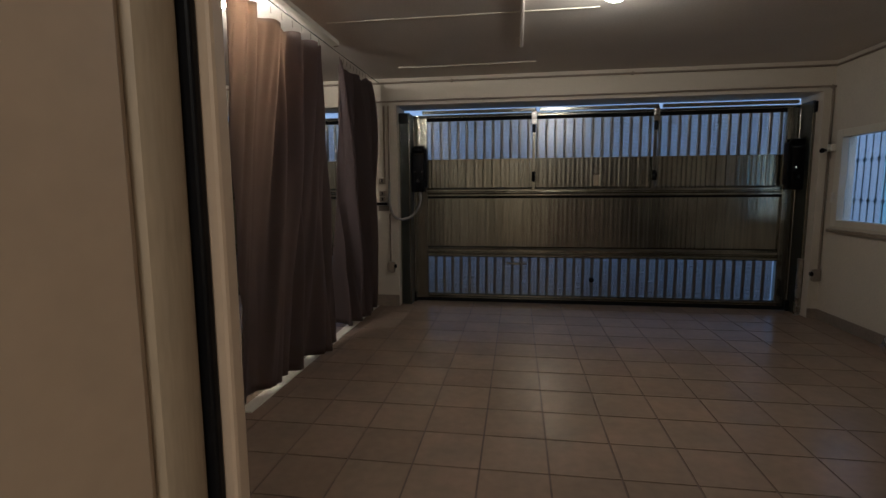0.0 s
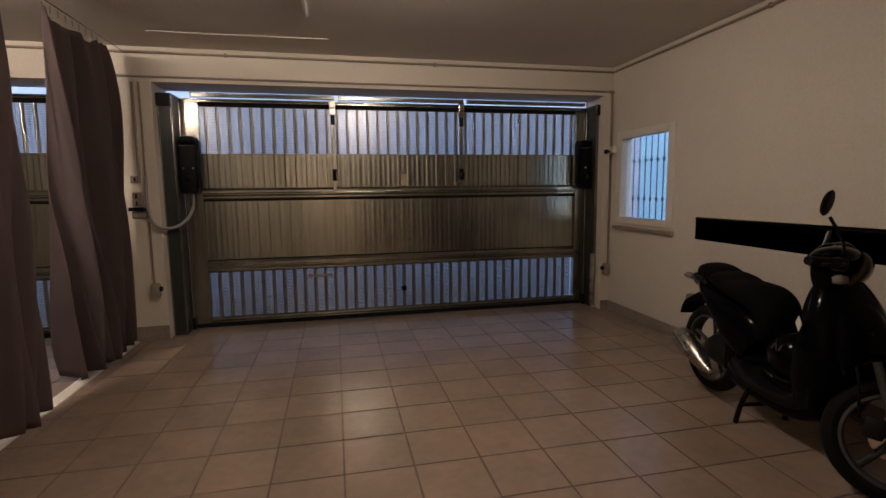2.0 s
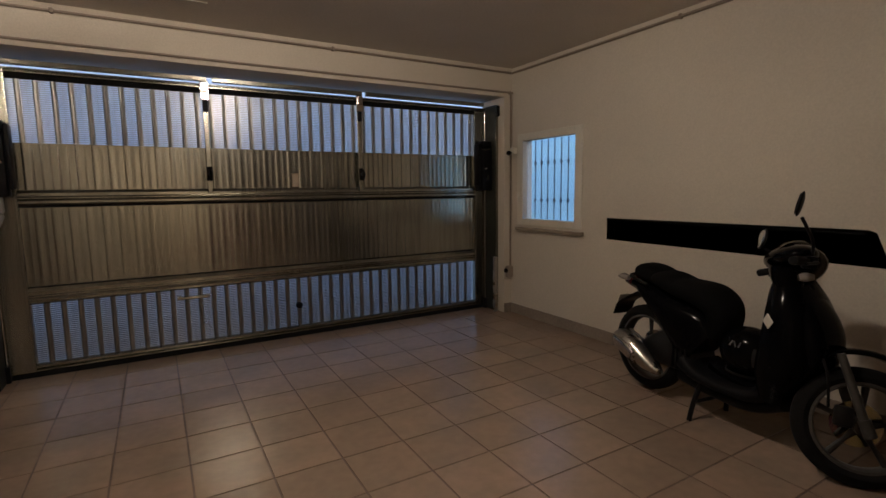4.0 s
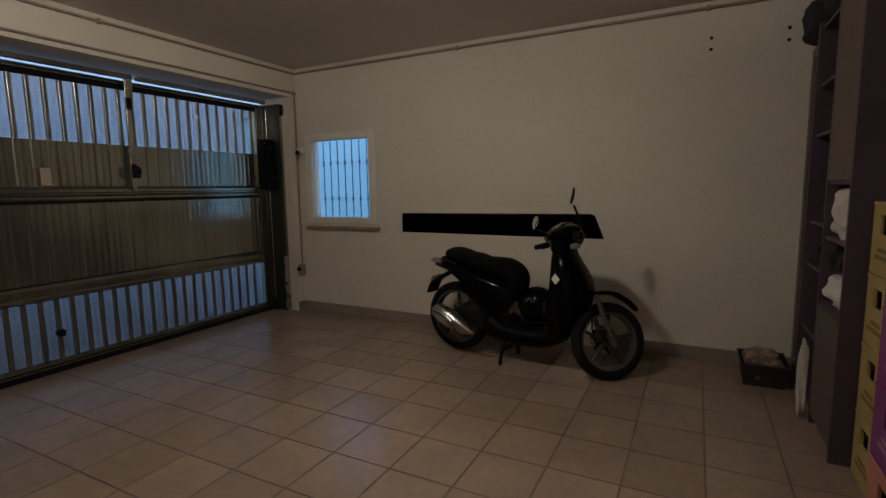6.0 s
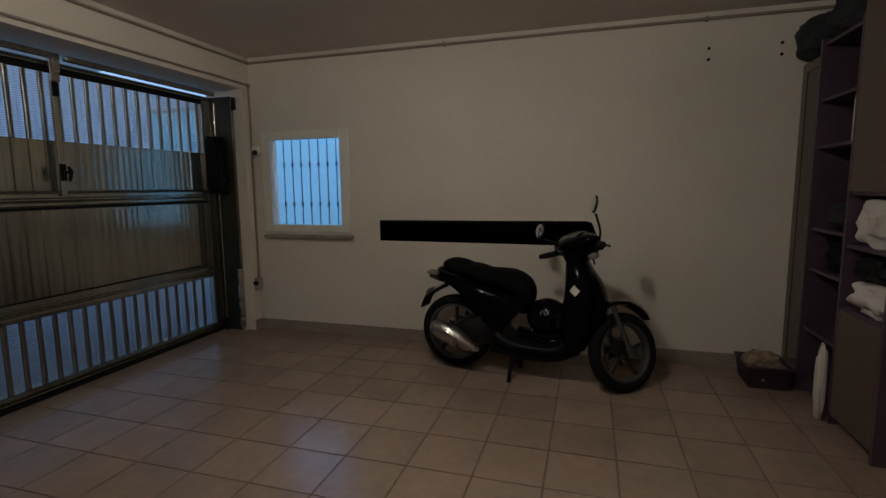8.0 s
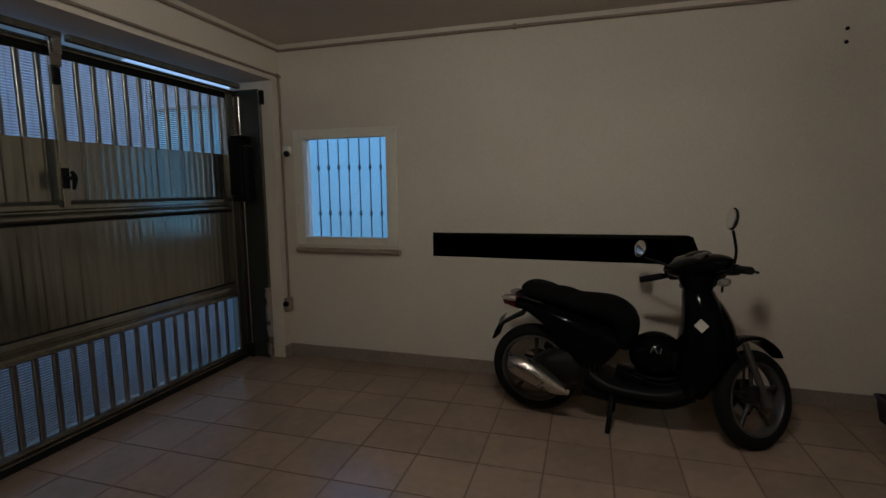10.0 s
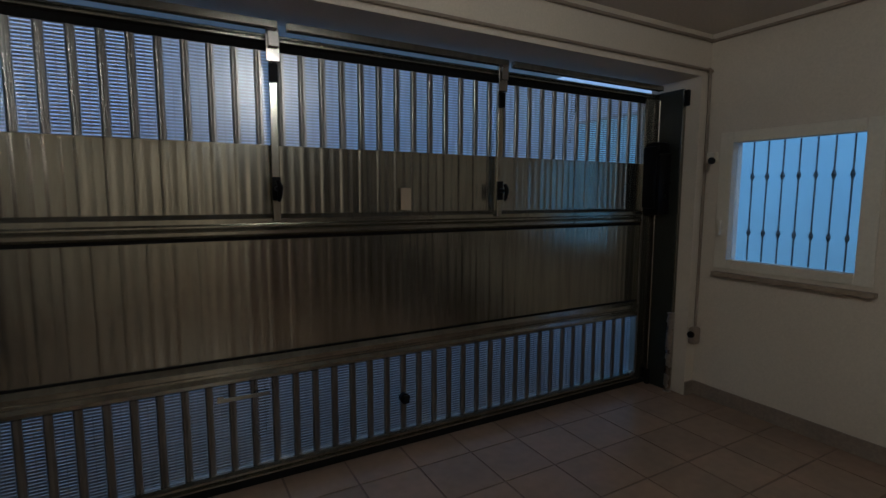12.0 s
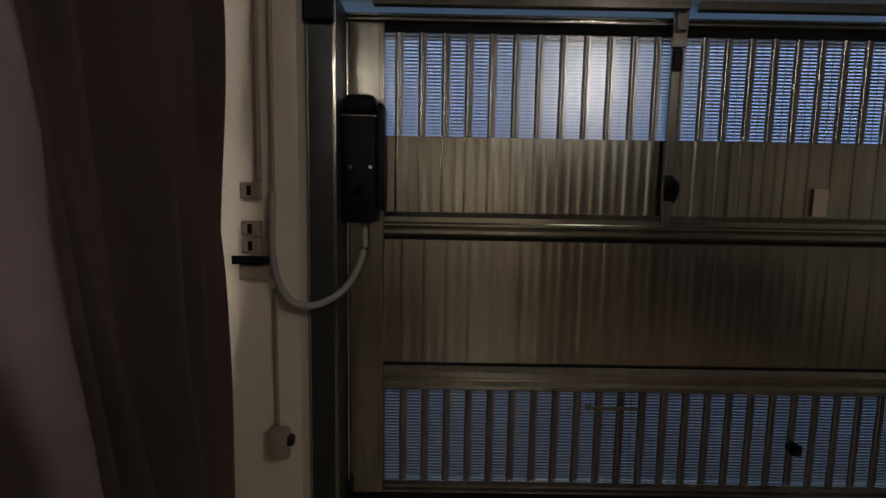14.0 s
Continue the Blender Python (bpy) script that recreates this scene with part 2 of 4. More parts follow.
structure("wall_east", boxes(
    (EAST, EAST + 0.12, -0.75, WY0, 0, TOP), (EAST, EAST + 0.12, WY1, OUT, 0, TOP),
    (EAST, EAST + 0.12, WY0, WY1, 0, WZ0), (EAST, EAST + 0.12, WY0, WY1, WZ1, TOP)),
    PLASTER, "plain cream plastered side wall of the garage", "wall")
structure("wall_north", boxes(
    (GX1, EAST, NORTH, OUT, 0, TOP), (SX1, GX0, NORTH, OUT, 0, TOP), (WEST, SX0, NORTH, OUT, 0, TOP),
    (GX0, GX1, NORTH, OUT, GZ, TOP), (SX0, SX1, NORTH, OUT, GZ, TOP)),
    PLASTER, "cream plastered gate wall with two wide openings", "wall")
structure("wall_west", boxes((WEST - 0.3, WEST, -0.6, OUT, 0, TOP)), PLASTER, "plain cream plastered far wall", "wall")
structure("wall_south", boxes(
    (WEST, DOOR0 - 0.14, SOUTH - 0.2, SOUTH, 0, TOP), (DOOR0 - 0.14, DOOR1, SOUTH - 0.2, SOUTH, 2.12, TOP),
    (DOOR1, EAST, SOUTH - 0.2, JOG, 0, TOP)), PLASTER, "plain plastered back wall with a doorway", "wall")
structure("wall_hall", boxes(
    (-0.2, 0.0, -0.6, SOUTH - 0.2, 0, TOP), (1.45, 1.6, -0.6, SOUTH - 0.2, 0, TOP), (-0.2, 1.6, -0.75, -0.6, 0, TOP)),
    PLASTER, "plain plastered walls behind the doorway", "wall")
structure("ceiling", boxes((WEST - 0.3, EAST + 0.3, -0.75, OUT, TOP, TOP + 0.2)), CEILING, "dull off-white painted garage ceiling", "ceiling")
floor = structure("floor", boxes((WEST - 0.3, EAST + 0.3, -0.75, OUT, -0.12, -0.0035)), GROUT, "terracotta-beige square tiled garage floor with dark joints", "floor")
structure("ground", boxes((-60, 60, OUT, 80, -0.25, -0.05), (EAST + 0.12, 60, -60, OUT, -0.25, -0.05)), CONCRETE, "pale paved courtyard outside the gates", "ground")

# skirting
for i, b in enumerate(((EAST - 0.012, EAST, JOG, NORTH, 0, 0.100), (GX1, EAST - 0.012, NORTH - 0.012, NORTH, 0, 0.100), (SX1, GX0, NORTH - 0.012, NORTH, 0, 0.13))):
    structure("baseboard", boxes(b, bevel=0.002), SKIRT, "low brown tile skirting along the wall foot", "baseboard")

# door frame beside the camera's way in: padded jamb, gasket and steel strip
jamb = structure("door_1", boxes((DOOR0 - 0.14, DOOR0, 1.24, SOUTH - 0.0605, 0, 2.12), bevel=0.010), JAMB, "cream painted door jamb with a black gasket", "door frame")
part("rounded_trim", boxes((DOOR0 - 0.10, DOOR0 + 0.005, SOUTH - 0.06, SOUTH - 0.007, 0, 2.12), bevel=0.010), WOOD_PALE, jamb, "darker rounded edge", True)
part("gasket", boxes((DOOR0 - 0.10, DOOR0 + 0.011, SOUTH - 0.0065, SOUTH + 0.0045, 0, 2.12), bevel=0.003), BLACK, jamb, "black rubber gasket")
part("steel_strip", boxes((DOOR0 - 0.10, DOOR0 + 0.022, SOUTH + 0.005, SOUTH + 0.026, 0, 2.14), bevel=0.004), JAMB, jamb, "pale painted outer frame")
part("head", boxes((DOOR0 + 0.0235, DOOR1, SOUTH - 0.19, SOUTH + 0.02, 2.09, 2.119), bevel=0.004), FRAME, jamb)


# ---- gates ----
PITCH = 0.1000


RIB = [(0.0, 0.0), (0.002, -0.005), (0.006, -0.0085), (0.011, -0.0098), (0.016, -0.0085), (0.020, -0.0055), (0.022, -0.0045), (0.033, -0.0045), (0.034, 0.003)]


def rib(bm, z0, z1):
    """The rounded raised rib at the side of a strip."""
    low, high = [bm.verts.new((x, y, z0)) for x, y in RIB], [bm.verts.new((x, y, z1)) for x, y in RIB]
    for k in range(len(RIB) - 1):
        bm.faces.new((low[k], low[k + 1], high[k + 1], high[k])).smooth = k < 6
    bm.faces.new((low[-1], low[0], high[0], high[-1]))


def perforated(z0, z1, name):
    """One strip of a gate leaf between z0 and z1: a raised rib and thin slotted bars."""
    bm = bmesh.new()
    rib(bm, z0, z1)
    n = int((z1 - z0) / 0.0143)
    zs = [z0]
    for i in range(n):
        m = z0 + (z1 - z0) * (i + 0.5) / n
        zs += [m - 0.0025, m + 0.0025]
    zs.append(z1)
    xs = [0.034, 0.036, 0.066, 0.0685, 0.0985, PITCH - 0.0003]
    grid = [[[bm.verts.new((x, y, z)) for z in zs] for x in xs] for y in (-0.0008, 0.0008)]

    def full(i, k):
        return 0 <= i < 5 and 0 <= k < len(zs) - 1 and (i % 2 == 0 or k % 2 == 0)

    for i in range(5):
        for k in range(len(zs) - 1):
            if not full(i, k):
                continue
            for g, flip in zip(grid, (1, -1)):
                bm.faces.new([g[i][k], g[i + 1][k], g[i + 1][k + 1], g[i][k + 1]][::flip])
            for di, dk, p, q in ((-1, 0, (i, k), (i, k + 1)), (1, 0, (i + 1, k + 1), (i + 1, k)), (0, -1, (i + 1, k), (i, k)), (0, 1, (i, k + 1), (i + 1, k + 1))):
                if not full(i + di, k + dk):
                    bm.faces.new([grid[0][p[0]][p[1]], grid[0][q[0]][q[1]], grid[1][q[0]][q[1]], grid[1][p[0]][p[1]]])
    bmesh.ops.remove_doubles(bm, verts=bm.verts[:], dist=0.00005)
    bmesh.ops.recalc_face_normals(bm, faces=bm.faces[:])
    me = bpy.data.meshes.new(name)
    bm.to_mesh(me)
    bm.free()
    me.materials.append(MESH)
    return me


def solid(z0, z1, name, rib):
    """One corrugated strip with no holes."""
    bm = bmesh.new()
    if rib:
        prof = [(0, -0.00080), (0.004, -0.00136), (0.010, -0.00208), (0.016, -0.00216), (0.022, -0.00184), (0.030, -0.00160), (0.036, -0.00088), (0.058, -0.00080), (0.064, -0.00136), (0.070, -0.00136), (0.076, -0.00080), (PITCH, -0.00080)]
    else:
        prof = [(0, -0.0008), (0.004, -0.0012), (0.011, -0.0014), (0.026, -0.0014), (0.032, -0.0011), (0.038, -0.0008), (0.066, -0.0008), (0.070, -0.0010), (0.074, -0.0008), (PITCH, -0.0008)]
    back = 0.006
    prof = [(x, -0.0008 + 1.3 * (y + 0.0008)) for x, y in prof]
    cols = [(bm.verts.new((x, y, z0)), bm.verts.new((x, y, z1))) for x, y in prof]
    rear = [(bm.verts.new((x, back, z0)), bm.verts.new((x, back, z1))) for x in (0, PITCH)]
    for a, b in zip(cols, cols[1:]):
        bm.faces.new((a[0], b[0], b[1], a[1])).smooth = True
    bm.faces.new((rear[0][0], rear[0][1], rear[1][1], rear[1][0]))
    me = bpy.data.meshes.new(name)
    bm.to_mesh(me)
    bm.free()
    me.materials.append(STEEL)
    return me


def beam(x0, x1, z0, z1):
    """A folded steel rail with two raised beads along its face."""
    h = z1 - z0
    prof = [(0.022, z0), (-0.016, z0), (-0.034, z0 + 0.12 * h), (-0.034, z0 + 0.26 * h), (-0.016, z0 + 0.44 * h), (-0.016, z0 + 0.50 * h), (-0.034, z0 + 0.60 * h), (-0.034, z0 + 0.80 * h), (-0.016, z0 + 0.98 * h), (-0.014, z1), (0.022, z1)]
    bm = bmesh.new()
    ends = [[bm.verts.new((x, y, z)) for y, z in prof] for x in (x0, x1)]
    for k in range(len(prof)):
        n = (k + 1) % len(prof)
        bm.faces.new((ends[0][k], ends[0][n], ends[1][n], ends[1][k]))
    for e in ends:
        bm.faces.new(e)
    return bm


def gate(x0, label):
    """An up-and-over gate leaf of galvanised steel, base at its lower left corner."""
    g = thing("garage_gate", x0, LEAF, 0, label, "garage door", "up-and-over gates")
    a = 0.16
    w = 2 * a + 3.80
    for s0, s1, lip in ((0, a, a - 0.02), (w - a, w, w - a + 0.006)):
        stile = part("stile", boxes((s0, s1, -0.03, 0.03, 0.045, 2.134), bevel=0.004), STEEL, g)
        part("lip", boxes((lip, lip + 0.014, -0.036, -0.0305, 0.10, 2.12), bevel=0.002), STEEL, stile)
    for z0, z1, n in ((0.045, 0.100, "bottom_rail"), (1.240, 1.345, "middle_rail"), (0.535, 0.652, "lower_rail")):
        part(n, beam(a, w - a, z0, z1), STEEL, g)
    # black strips draw the shade in the grooves beside the rails
    part("shade_strip", boxes((a, w - a, -0.0065, 0.004, 1.222, 1.2395), (a, w - a, -0.0065, 0.004, 0.6525, 0.662)), RUBBER, g, "black strips standing in for the shade in the panel's grooves")
    part("top_rail", beam(0, w, 2.135, 2.175), STEEL, g)
    # black strip, slightly set back, between upper panel and top rail
    part("top_dark_strip", boxes((a, w - a, -0.004, 0.018, 2.1005, 2.1345)), RUBBER, g, "dark recessed strip under the top rail")
    part("seal", boxes((0.01, w - 0.01, -0.02, 0.02, 0.004, 0.0445)), RUBBER, g, "black rubber floor seal")
    up, mid, low, fill = perforated(1.670, 2.10, "perforated_panel"), solid(0.652, 1.240, "corrugated_panel", False), perforated(0.100, 0.535, "perforated_panel"), solid(1.345, 1.670, "ribbed_panel", True)
    for me, name, shift, count in ((up, "perforated_panel", -0.058, 39), (fill, "ribbed_panel", -0.058, 39), (mid, "corrugated_panel", -0.028, 39), (low, "perforated_panel", -0.028, 38)):
        for i in range(count):
            ob = new(name, me)
            ob.parent = g
            ob.location = (a + shift + i * PITCH, 0, 0)
    # lock bars with handles
    for bx in (1.376, 2.664):
        bar = part("lock_bar", boxes((bx - 0.018, bx + 0.018, -0.055, -0.035, 1.31, 2.20), bevel=0.003), STEEL, g)
        part("bracket", boxes((bx - 0.03, bx + 0.03, -0.075, -0.0555, 2.04, 2.185), (bx - 0.022, bx + 0.022, -0.095, -0.0755, 2.10, 2.19), bevel=0.003), CHROME, bar, "bright steel bracket")
        part("catch", boxes((bx - 0.02, bx + 0.02, -0.07, -0.0555, 1.95, 2.035), bevel=0.004), BLACK, bar)
        h = bmesh.new()
        box(h, bx - 0.020, bx + 0.020, -0.062, -0.0555, 1.41, 1.52, bevel=0.002)
        rod(h, (bx, -0.06, 1.465), (bx, -0.11, 1.465), 0.012)
        tube(h, [(bx, -0.105, 1.50), (bx + 0.006, -0.118, 1.47), (bx + 0.004, -0.112, 1.43), (bx, -0.108, 1.405)], [0.010, 0.013, 0.011, 0.007])
        part("handle", h, BLACK, bar, "black lever handle", True)
    part("tag", boxes((2.035, 2.095, -0.0185, -0.0105, 1.355, 1.475)), WOOD_PALE, g, "small pale paper tag")
    k = bmesh.new()
    rod(k, (2.04, -0.016, 0.295), (2.04, -0.05, 0.295), 0.026, 0.03, seg=16)
    box(k, 2.02, 2.06, -0.07, -0.0505, 0.27, 0.32, bevel=0.008)
    part("knob", k, BLACK, g, "black lock knob", True)
    part("plate", boxes((1.08, 1.32, -0.0215, -0.0165, 0.455, 0.475), (1.08, 1.11, -0.0215, -0.0165, 0.476, 0.487), bevel=0.001), STEEL, g)
    return g


def gate_motor(x, label, mirror=1):
    """Black motor housing on the stile of a gate."""
    m = thing("gate_motor", x, LEAF - 0.031, 1.298, label, "gate motor", "gate motors")
    b = bmesh.new()
    box(b, -0.07, 0.07, -0.12, 0, 0.0, 0.445, bevel=0.018)
    box(b, -0.066, 0.066, -0.11, 0, 0.447, 0.525, bevel=0.03)
    part("housing", b, BLACK, m, "black plastic housing", True)
    part("cover_band", boxes((-0.073, 0.073, -0.123, -0.002, 0.430, 0.437), bevel=0.003), STEEL, m)
    part("side_cover", boxes((0.0705, 0.10, -0.10, 0, 0.05, 0.49), bevel=0.012) if mirror > 0 else boxes((-0.10, -0.0705, -0.10, 0, 0.05, 0.49), bevel=0.012), BLACK, m, "", True)
    t = bmesh.new()
    vs = [t.verts.new(p) for p in ((-0.02, -0.1215, 0.115), (0.02, -0.1215, 0.115), (0.007, -0.1215, 0.155), (-0.007, -0.1215, 0.155))]
    t.faces.new(vs)
    bmesh.ops.solidify(t, geom=t.faces[:], thickness=0.002)
    part("badge", t, FRAME, m, "small pale badge")
    for bx in (-0.03, 0.05):
        part("bolt", rods(((bx, -0.11, 0.23), (bx, -0.13, 0.23), 0.008)), CHROME, m)
    return m


def counterweight(x0, x1, label):
    """Painted steel counterweight box beside a gate, with its guide rail."""
    c = thing("counterweight_column", (x0 + x1) / 2, LEAF - 0.06, 0, label, "gate column", "gate columns")
    h = (x1 - x0) / 2
    part("casing", boxes((-h, h, -0.16, 0.09, 0.0, 2.18), bevel=0.006), GREEN, c, "dark green painted casing")
    part("edge_strip", boxes((-h - 0.001, -h + 0.012, -0.168, -0.1605, 0.02, 2.17), (h - 0.012, h + 0.001, -0.168, -0.1605, 0.02, 2.17), bevel=0.002), STEEL, c, "dull steel edge strips")
    part("pulley_box", boxes((-h, h, -0.20, -0.1685, 2.06, 2.17), bevel=0.008), BLACK, c)
    return c


gate(-0.672, "wide galvanised steel up-and-over gate with perforated bands, closed")
gate(SX0 + 0.05, "second galvanised steel up-and-over gate, closed, behind the curtains")
gate_motor(-0.602, "black gate motor housing mounted on the steel gate")
gate_motor(3.375, "black gate motor housing mounted on the gate end", -1)
counterweight(-0.792, -0.676, "dark green steel column beside the closed gate")
counterweight(3.424, 3.452, "dark green steel column in the gate corner")
counterweight(-1.285, -1.195, "dark green steel column beside the second gate")
for x in (-0.666, 3.405):
    rail = thing("guide_rod", x, LEAF - 0.052, 0.02, "thin steel guide rod beside the gate", "guide rod", "guide rods")
    part("rod", rods(((0, 0, 0.10), (0, 0, 2.1), 0.007)), CHROME, rail, "", True)
    part("foot", boxes((-0.015, 0.015, -0.015, 0.015, -0.018, 0.10), bevel=0.003), RUBBER, rail)
pole = thing("steel_post", 3.42, 6.775, 0, "short bright steel pipe standing in the corner", "pipe")
part("pipe", rods(((0, 0, 0), (0, 0, 0.585), 0.026), seg=20), STEELBRIGHT, pole, "", True)
part("cap", rods(((0, 0, 0.5855), (0, 0, 0.593), 0.027), seg=20), STEELBRIGHT, pole, "", True)
tracks = thing("gate_track", 1.2, LEAF - 0.10, 2.195, "long pale steel guide bar above the gate", "guide rail")
part("bar", boxes((-1.75, -0.48, -0.02, 0.02, -0.022, 0.012), bevel=0.003), STEEL, tracks)
part("bar", boxes((-0.44, 0.80, -0.02, 0.02, -0.022, 0.012), bevel=0.003), STEEL, tracks)
part("bar", boxes((0.84, 2.15, -0.02, 0.02, -0.022, 0.012), bevel=0.003), STEEL, tracks)


# ---- window ----
win = tagged(new("window_1"), "small barred window with a cream frame", "window", kind="structure")
part("window_frame", boxes(
    (EAST - 0.012, EAST + 0.05, WY0 - 0.075, WY0 + 0.012, WZ0 - 0.05, WZ1 + 0.06), (EAST - 0.012, EAST + 0.05, WY1 - 0.012, WY1 + 0.075, WZ0 - 0.05, WZ1 + 0.06),
    (EAST - 0.012, EAST + 0.05, WY0 + 0.0125, WY1 - 0.0125, WZ1 - 0.012, WZ1 + 0.06), (EAST - 0.012, EAST + 0.05, WY0 + 0.0125, WY1 - 0.0125, WZ0 - 0.05, WZ0 + 0.012), bevel=0.004), FRAME, win)
grip_ = bmesh.new()
box(grip_, EAST - 0.022, EAST - 0.0125, WY1 + 0.018, WY1 + 0.045, 1.215, 1.275, bevel=0.004)
box(grip_, EAST - 0.046, EAST - 0.034, WY1 + 0.021, WY1 + 0.042, 1.175, 1.275, bevel=0.005)
rod(grip_, (EAST - 0.022, WY1 + 0.0315, 1.262), (EAST - 0.036, WY1 + 0.0315, 1.262), 0.009, seg=10)
part("handle", grip_, FRAME, win, "pale turning handle", True)
part("window_sill", boxes((EAST - 0.045, EAST + 0.002, WY0 - 0.10, WY1 + 0.07, WZ0 - 0.105, WZ0 - 0.075), bevel=0.005), MARBLE, win, "brown stone sill")
pane = part("pane", boxes((EAST + 0.052, EAST + 0.057, WY0, WY1, WZ0, WZ1)), GLASS, win)
pane.visible_shadow = False
for i in range(7):
    y = WY0 + 0.095 + i * 0.0915
    bar = bmesh.new()
    rod(bar, (EAST + 0.085, y, WZ0 - 0.005), (EAST + 0.085, y, WZ1 + 0.005), 0.0052, seg=8)
    for z in (WZ0 + 0.20, WZ1 - 0.235):
        rod(bar, (EAST + 0.085, y, z - 0.025), (EAST + 0.085, y, z), 0.006, 0.015, seg=8)
        rod(bar, (EAST + 0.085, y, z), (EAST + 0.085, y, z + 0.025), 0.015, 0.006, seg=8)
    part("iron_bar", bar, IRON, win, "", True)

# ---- courtyard outside ----
house = thing("neighbour_house", -1, 12.0, -0.05, "pale rendered house across the courtyard", "house")
part("wall", boxes((-14, 12, 0, 0.3, 0, 6.2)), FACADE, house)
part("roof", boxes((-14.4, 12.4, -0.5, 0.8, 6.2, 6.4)), SKIRT, house)
for wx in (-5.5, -1.5, 3.0):
    part("window", boxes((wx - 0.5, wx + 0.5, -0.03, -0.001, 3.6, 4.9)), IRON, house, "dark glazed window")
side = thing("neighbour_wall", 7.5, 5.0, -0.05, "pale rendered boundary wall outside the window", "wall")
part("wall", boxes((0, 0.2, -6, 6.99, 0, 2.9)), FACADE_BLUE, side)
part("coping", boxes((-0.03, 0.23, -6, 6.99, 2.9005, 2.96)), CONCRETE, side)
# made-up overhang: keeps sky light off the upper gate slots
shade_slab = thing("balcony", 1, 7.6, 2.53, "white slab added above the gates to dim the slots", "balcony")
part("slab", boxes((-7, 2.5, -0.5398, 0.9, 0.0, 0.2)), FRAME, shade_slab)

# ---- pipes and boxes on the walls ----
def conduit(points, r, label, mat=None, steps=8):
    ob = tagged(finish(tube(bmesh.new(), points, r, steps=steps), "cable_conduit", mat or PVC, smooth=True), label, "conduit", "conduits")
    return ob


CZ = 2.482
conduit([(EAST - 0.014, JOG + 0.02, CZ), (EAST - 0.014, 4.0, CZ), (EAST - 0.014, 6.5, CZ), (EAST - 0.03, NORTH - 0.03, CZ), (3.35, NORTH - 0.014, CZ), (1.0, NORTH - 0.014, CZ), (-1.0, NORTH - 0.014, CZ), (-5.5, NORTH - 0.014, CZ)], 0.011, "long beige plastic conduit under the ceiling edge", steps=5)
conduit([(EAST - 0.022, NORTH - 0.012, 0.42), (EAST - 0.022, NORTH - 0.012, 1.2), (EAST - 0.022, NORTH - 0.012, 2.20), (EAST - 0.045, NORTH - 0.012, 2.275), (EAST - 0.13, NORTH - 0.012, 2.288), (1.2, NORTH - 0.012, 2.285), (-0.80, NORTH - 0.012, 2.285), (-1.1, NORTH - 0.012, 2.285)], 0.010, "beige plastic conduit round the gate opening", steps=6)
conduit([(-0.885, NORTH - 0.012, 0.50), (-0.885, NORTH - 0.012, 0.8), (-0.885, NORTH - 0.012, 1.06)], 0.008, "thin conduit running down the pillar")
conduit([(-0.935, NORTH - 0.013, 1.45), (-0.935, NORTH - 0.013, 1.9), (-0.935, NORTH - 0.013, 2.24)], 0.011, "beige conduit rising up the pillar")
conduit([(-0.885, NORTH - 0.012, 1.42), (-0.885, NORTH - 0.012, 1.9), (-0.885, NORTH - 0.012, 2.24)], 0.009, "thin grey conduit rising up the pillar")
conduit([(-0.885, NORTH - 0.02, 1.42), (-0.885, NORTH - 0.03, 1.2), (-0.845, NORTH - 0.04, 1.05), (-0.755, NORTH - 0.03, 0.998), (-0.65, NORTH + 0.10, 1.035), (-0.595, LEAF - 0.09, 1.16), (-0.590, LEAF - 0.08, 1.305)], 0.014, "ribbed grey flexible hose looping to the gate motor", HOSE)


def wall_box(x, y, z, w, h, d, label, slot):
    b = thing("junction_box", x, y, z, label, "electrical box", "electrical boxes")
    part("box", boxes((-w / 2, w / 2, -d, 0, -h / 2, h / 2), bevel=0.006), PVC, b, "", True)
    part("lid", boxes((-w / 2 + 0.008, w / 2 - 0.008, -d - 0.004, -d - 0.0005, -h / 2 + 0.008, h / 2 - 0.008), bevel=0.0015), PVC, b)
    if slot:
        part("slot", boxes((-0.008, 0.008, -d - 0.007, -d - 0.0045, -0.018, 0.018), bevel=0.002), BLACK, b, "black keyhole slot")
    return b


wall_box(-0.965, NORTH, 1.425, 0.075, 0.065, 0.03, "small grey switch box high on the pillar", True)
wall_box(-0.965, NORTH, 1.285, 0.07, 0.06, 0.03, "small grey switch box on the pillar", True)
wall_box(-0.965, NORTH, 1.222, 0.07, 0.06, 0.03, "small grey socket box on the pillar", True)
wall_box(-0.955, NORTH, 1.120, 0.12, 0.058, 0.025, "pale cable cover on the pillar", False)
shelf_b = thing("bracket_shelf", -0.965, NORTH, 1.168, "narrow black ledge fixed to the pillar", "ledge")
part("ledge", boxes((-0.06, 0.06, -0.055, 0, -0.012, 0.012), bevel=0.003), BLACK, shelf_b)
part("lip", boxes((-0.06, 0.06, -0.061, -0.0555, -0.012, 0.02), bevel=0.002), BLACK, shelf_b)


def sensor(x, y, z, turn, label, side=1):
    """Light barrier: round housing with a dark lens."""
    s = thing("gate_sensor", x, y, z, label, "sensor", "gate sensors", turn)
    b = bmesh.new()
    box(b, -0.04, 0.04, -0.05, 0, -0.07, 0.055, bevel=0.016)
    part("housing", b, PVC, s, "", True)
    part("lens", rods(((side * 0.036, -0.025, 0.005), (side * 0.056, -0.025, 0.005), 0.026, 0.02), seg=16), BLACK, s, "dark round lens", True)
    return s


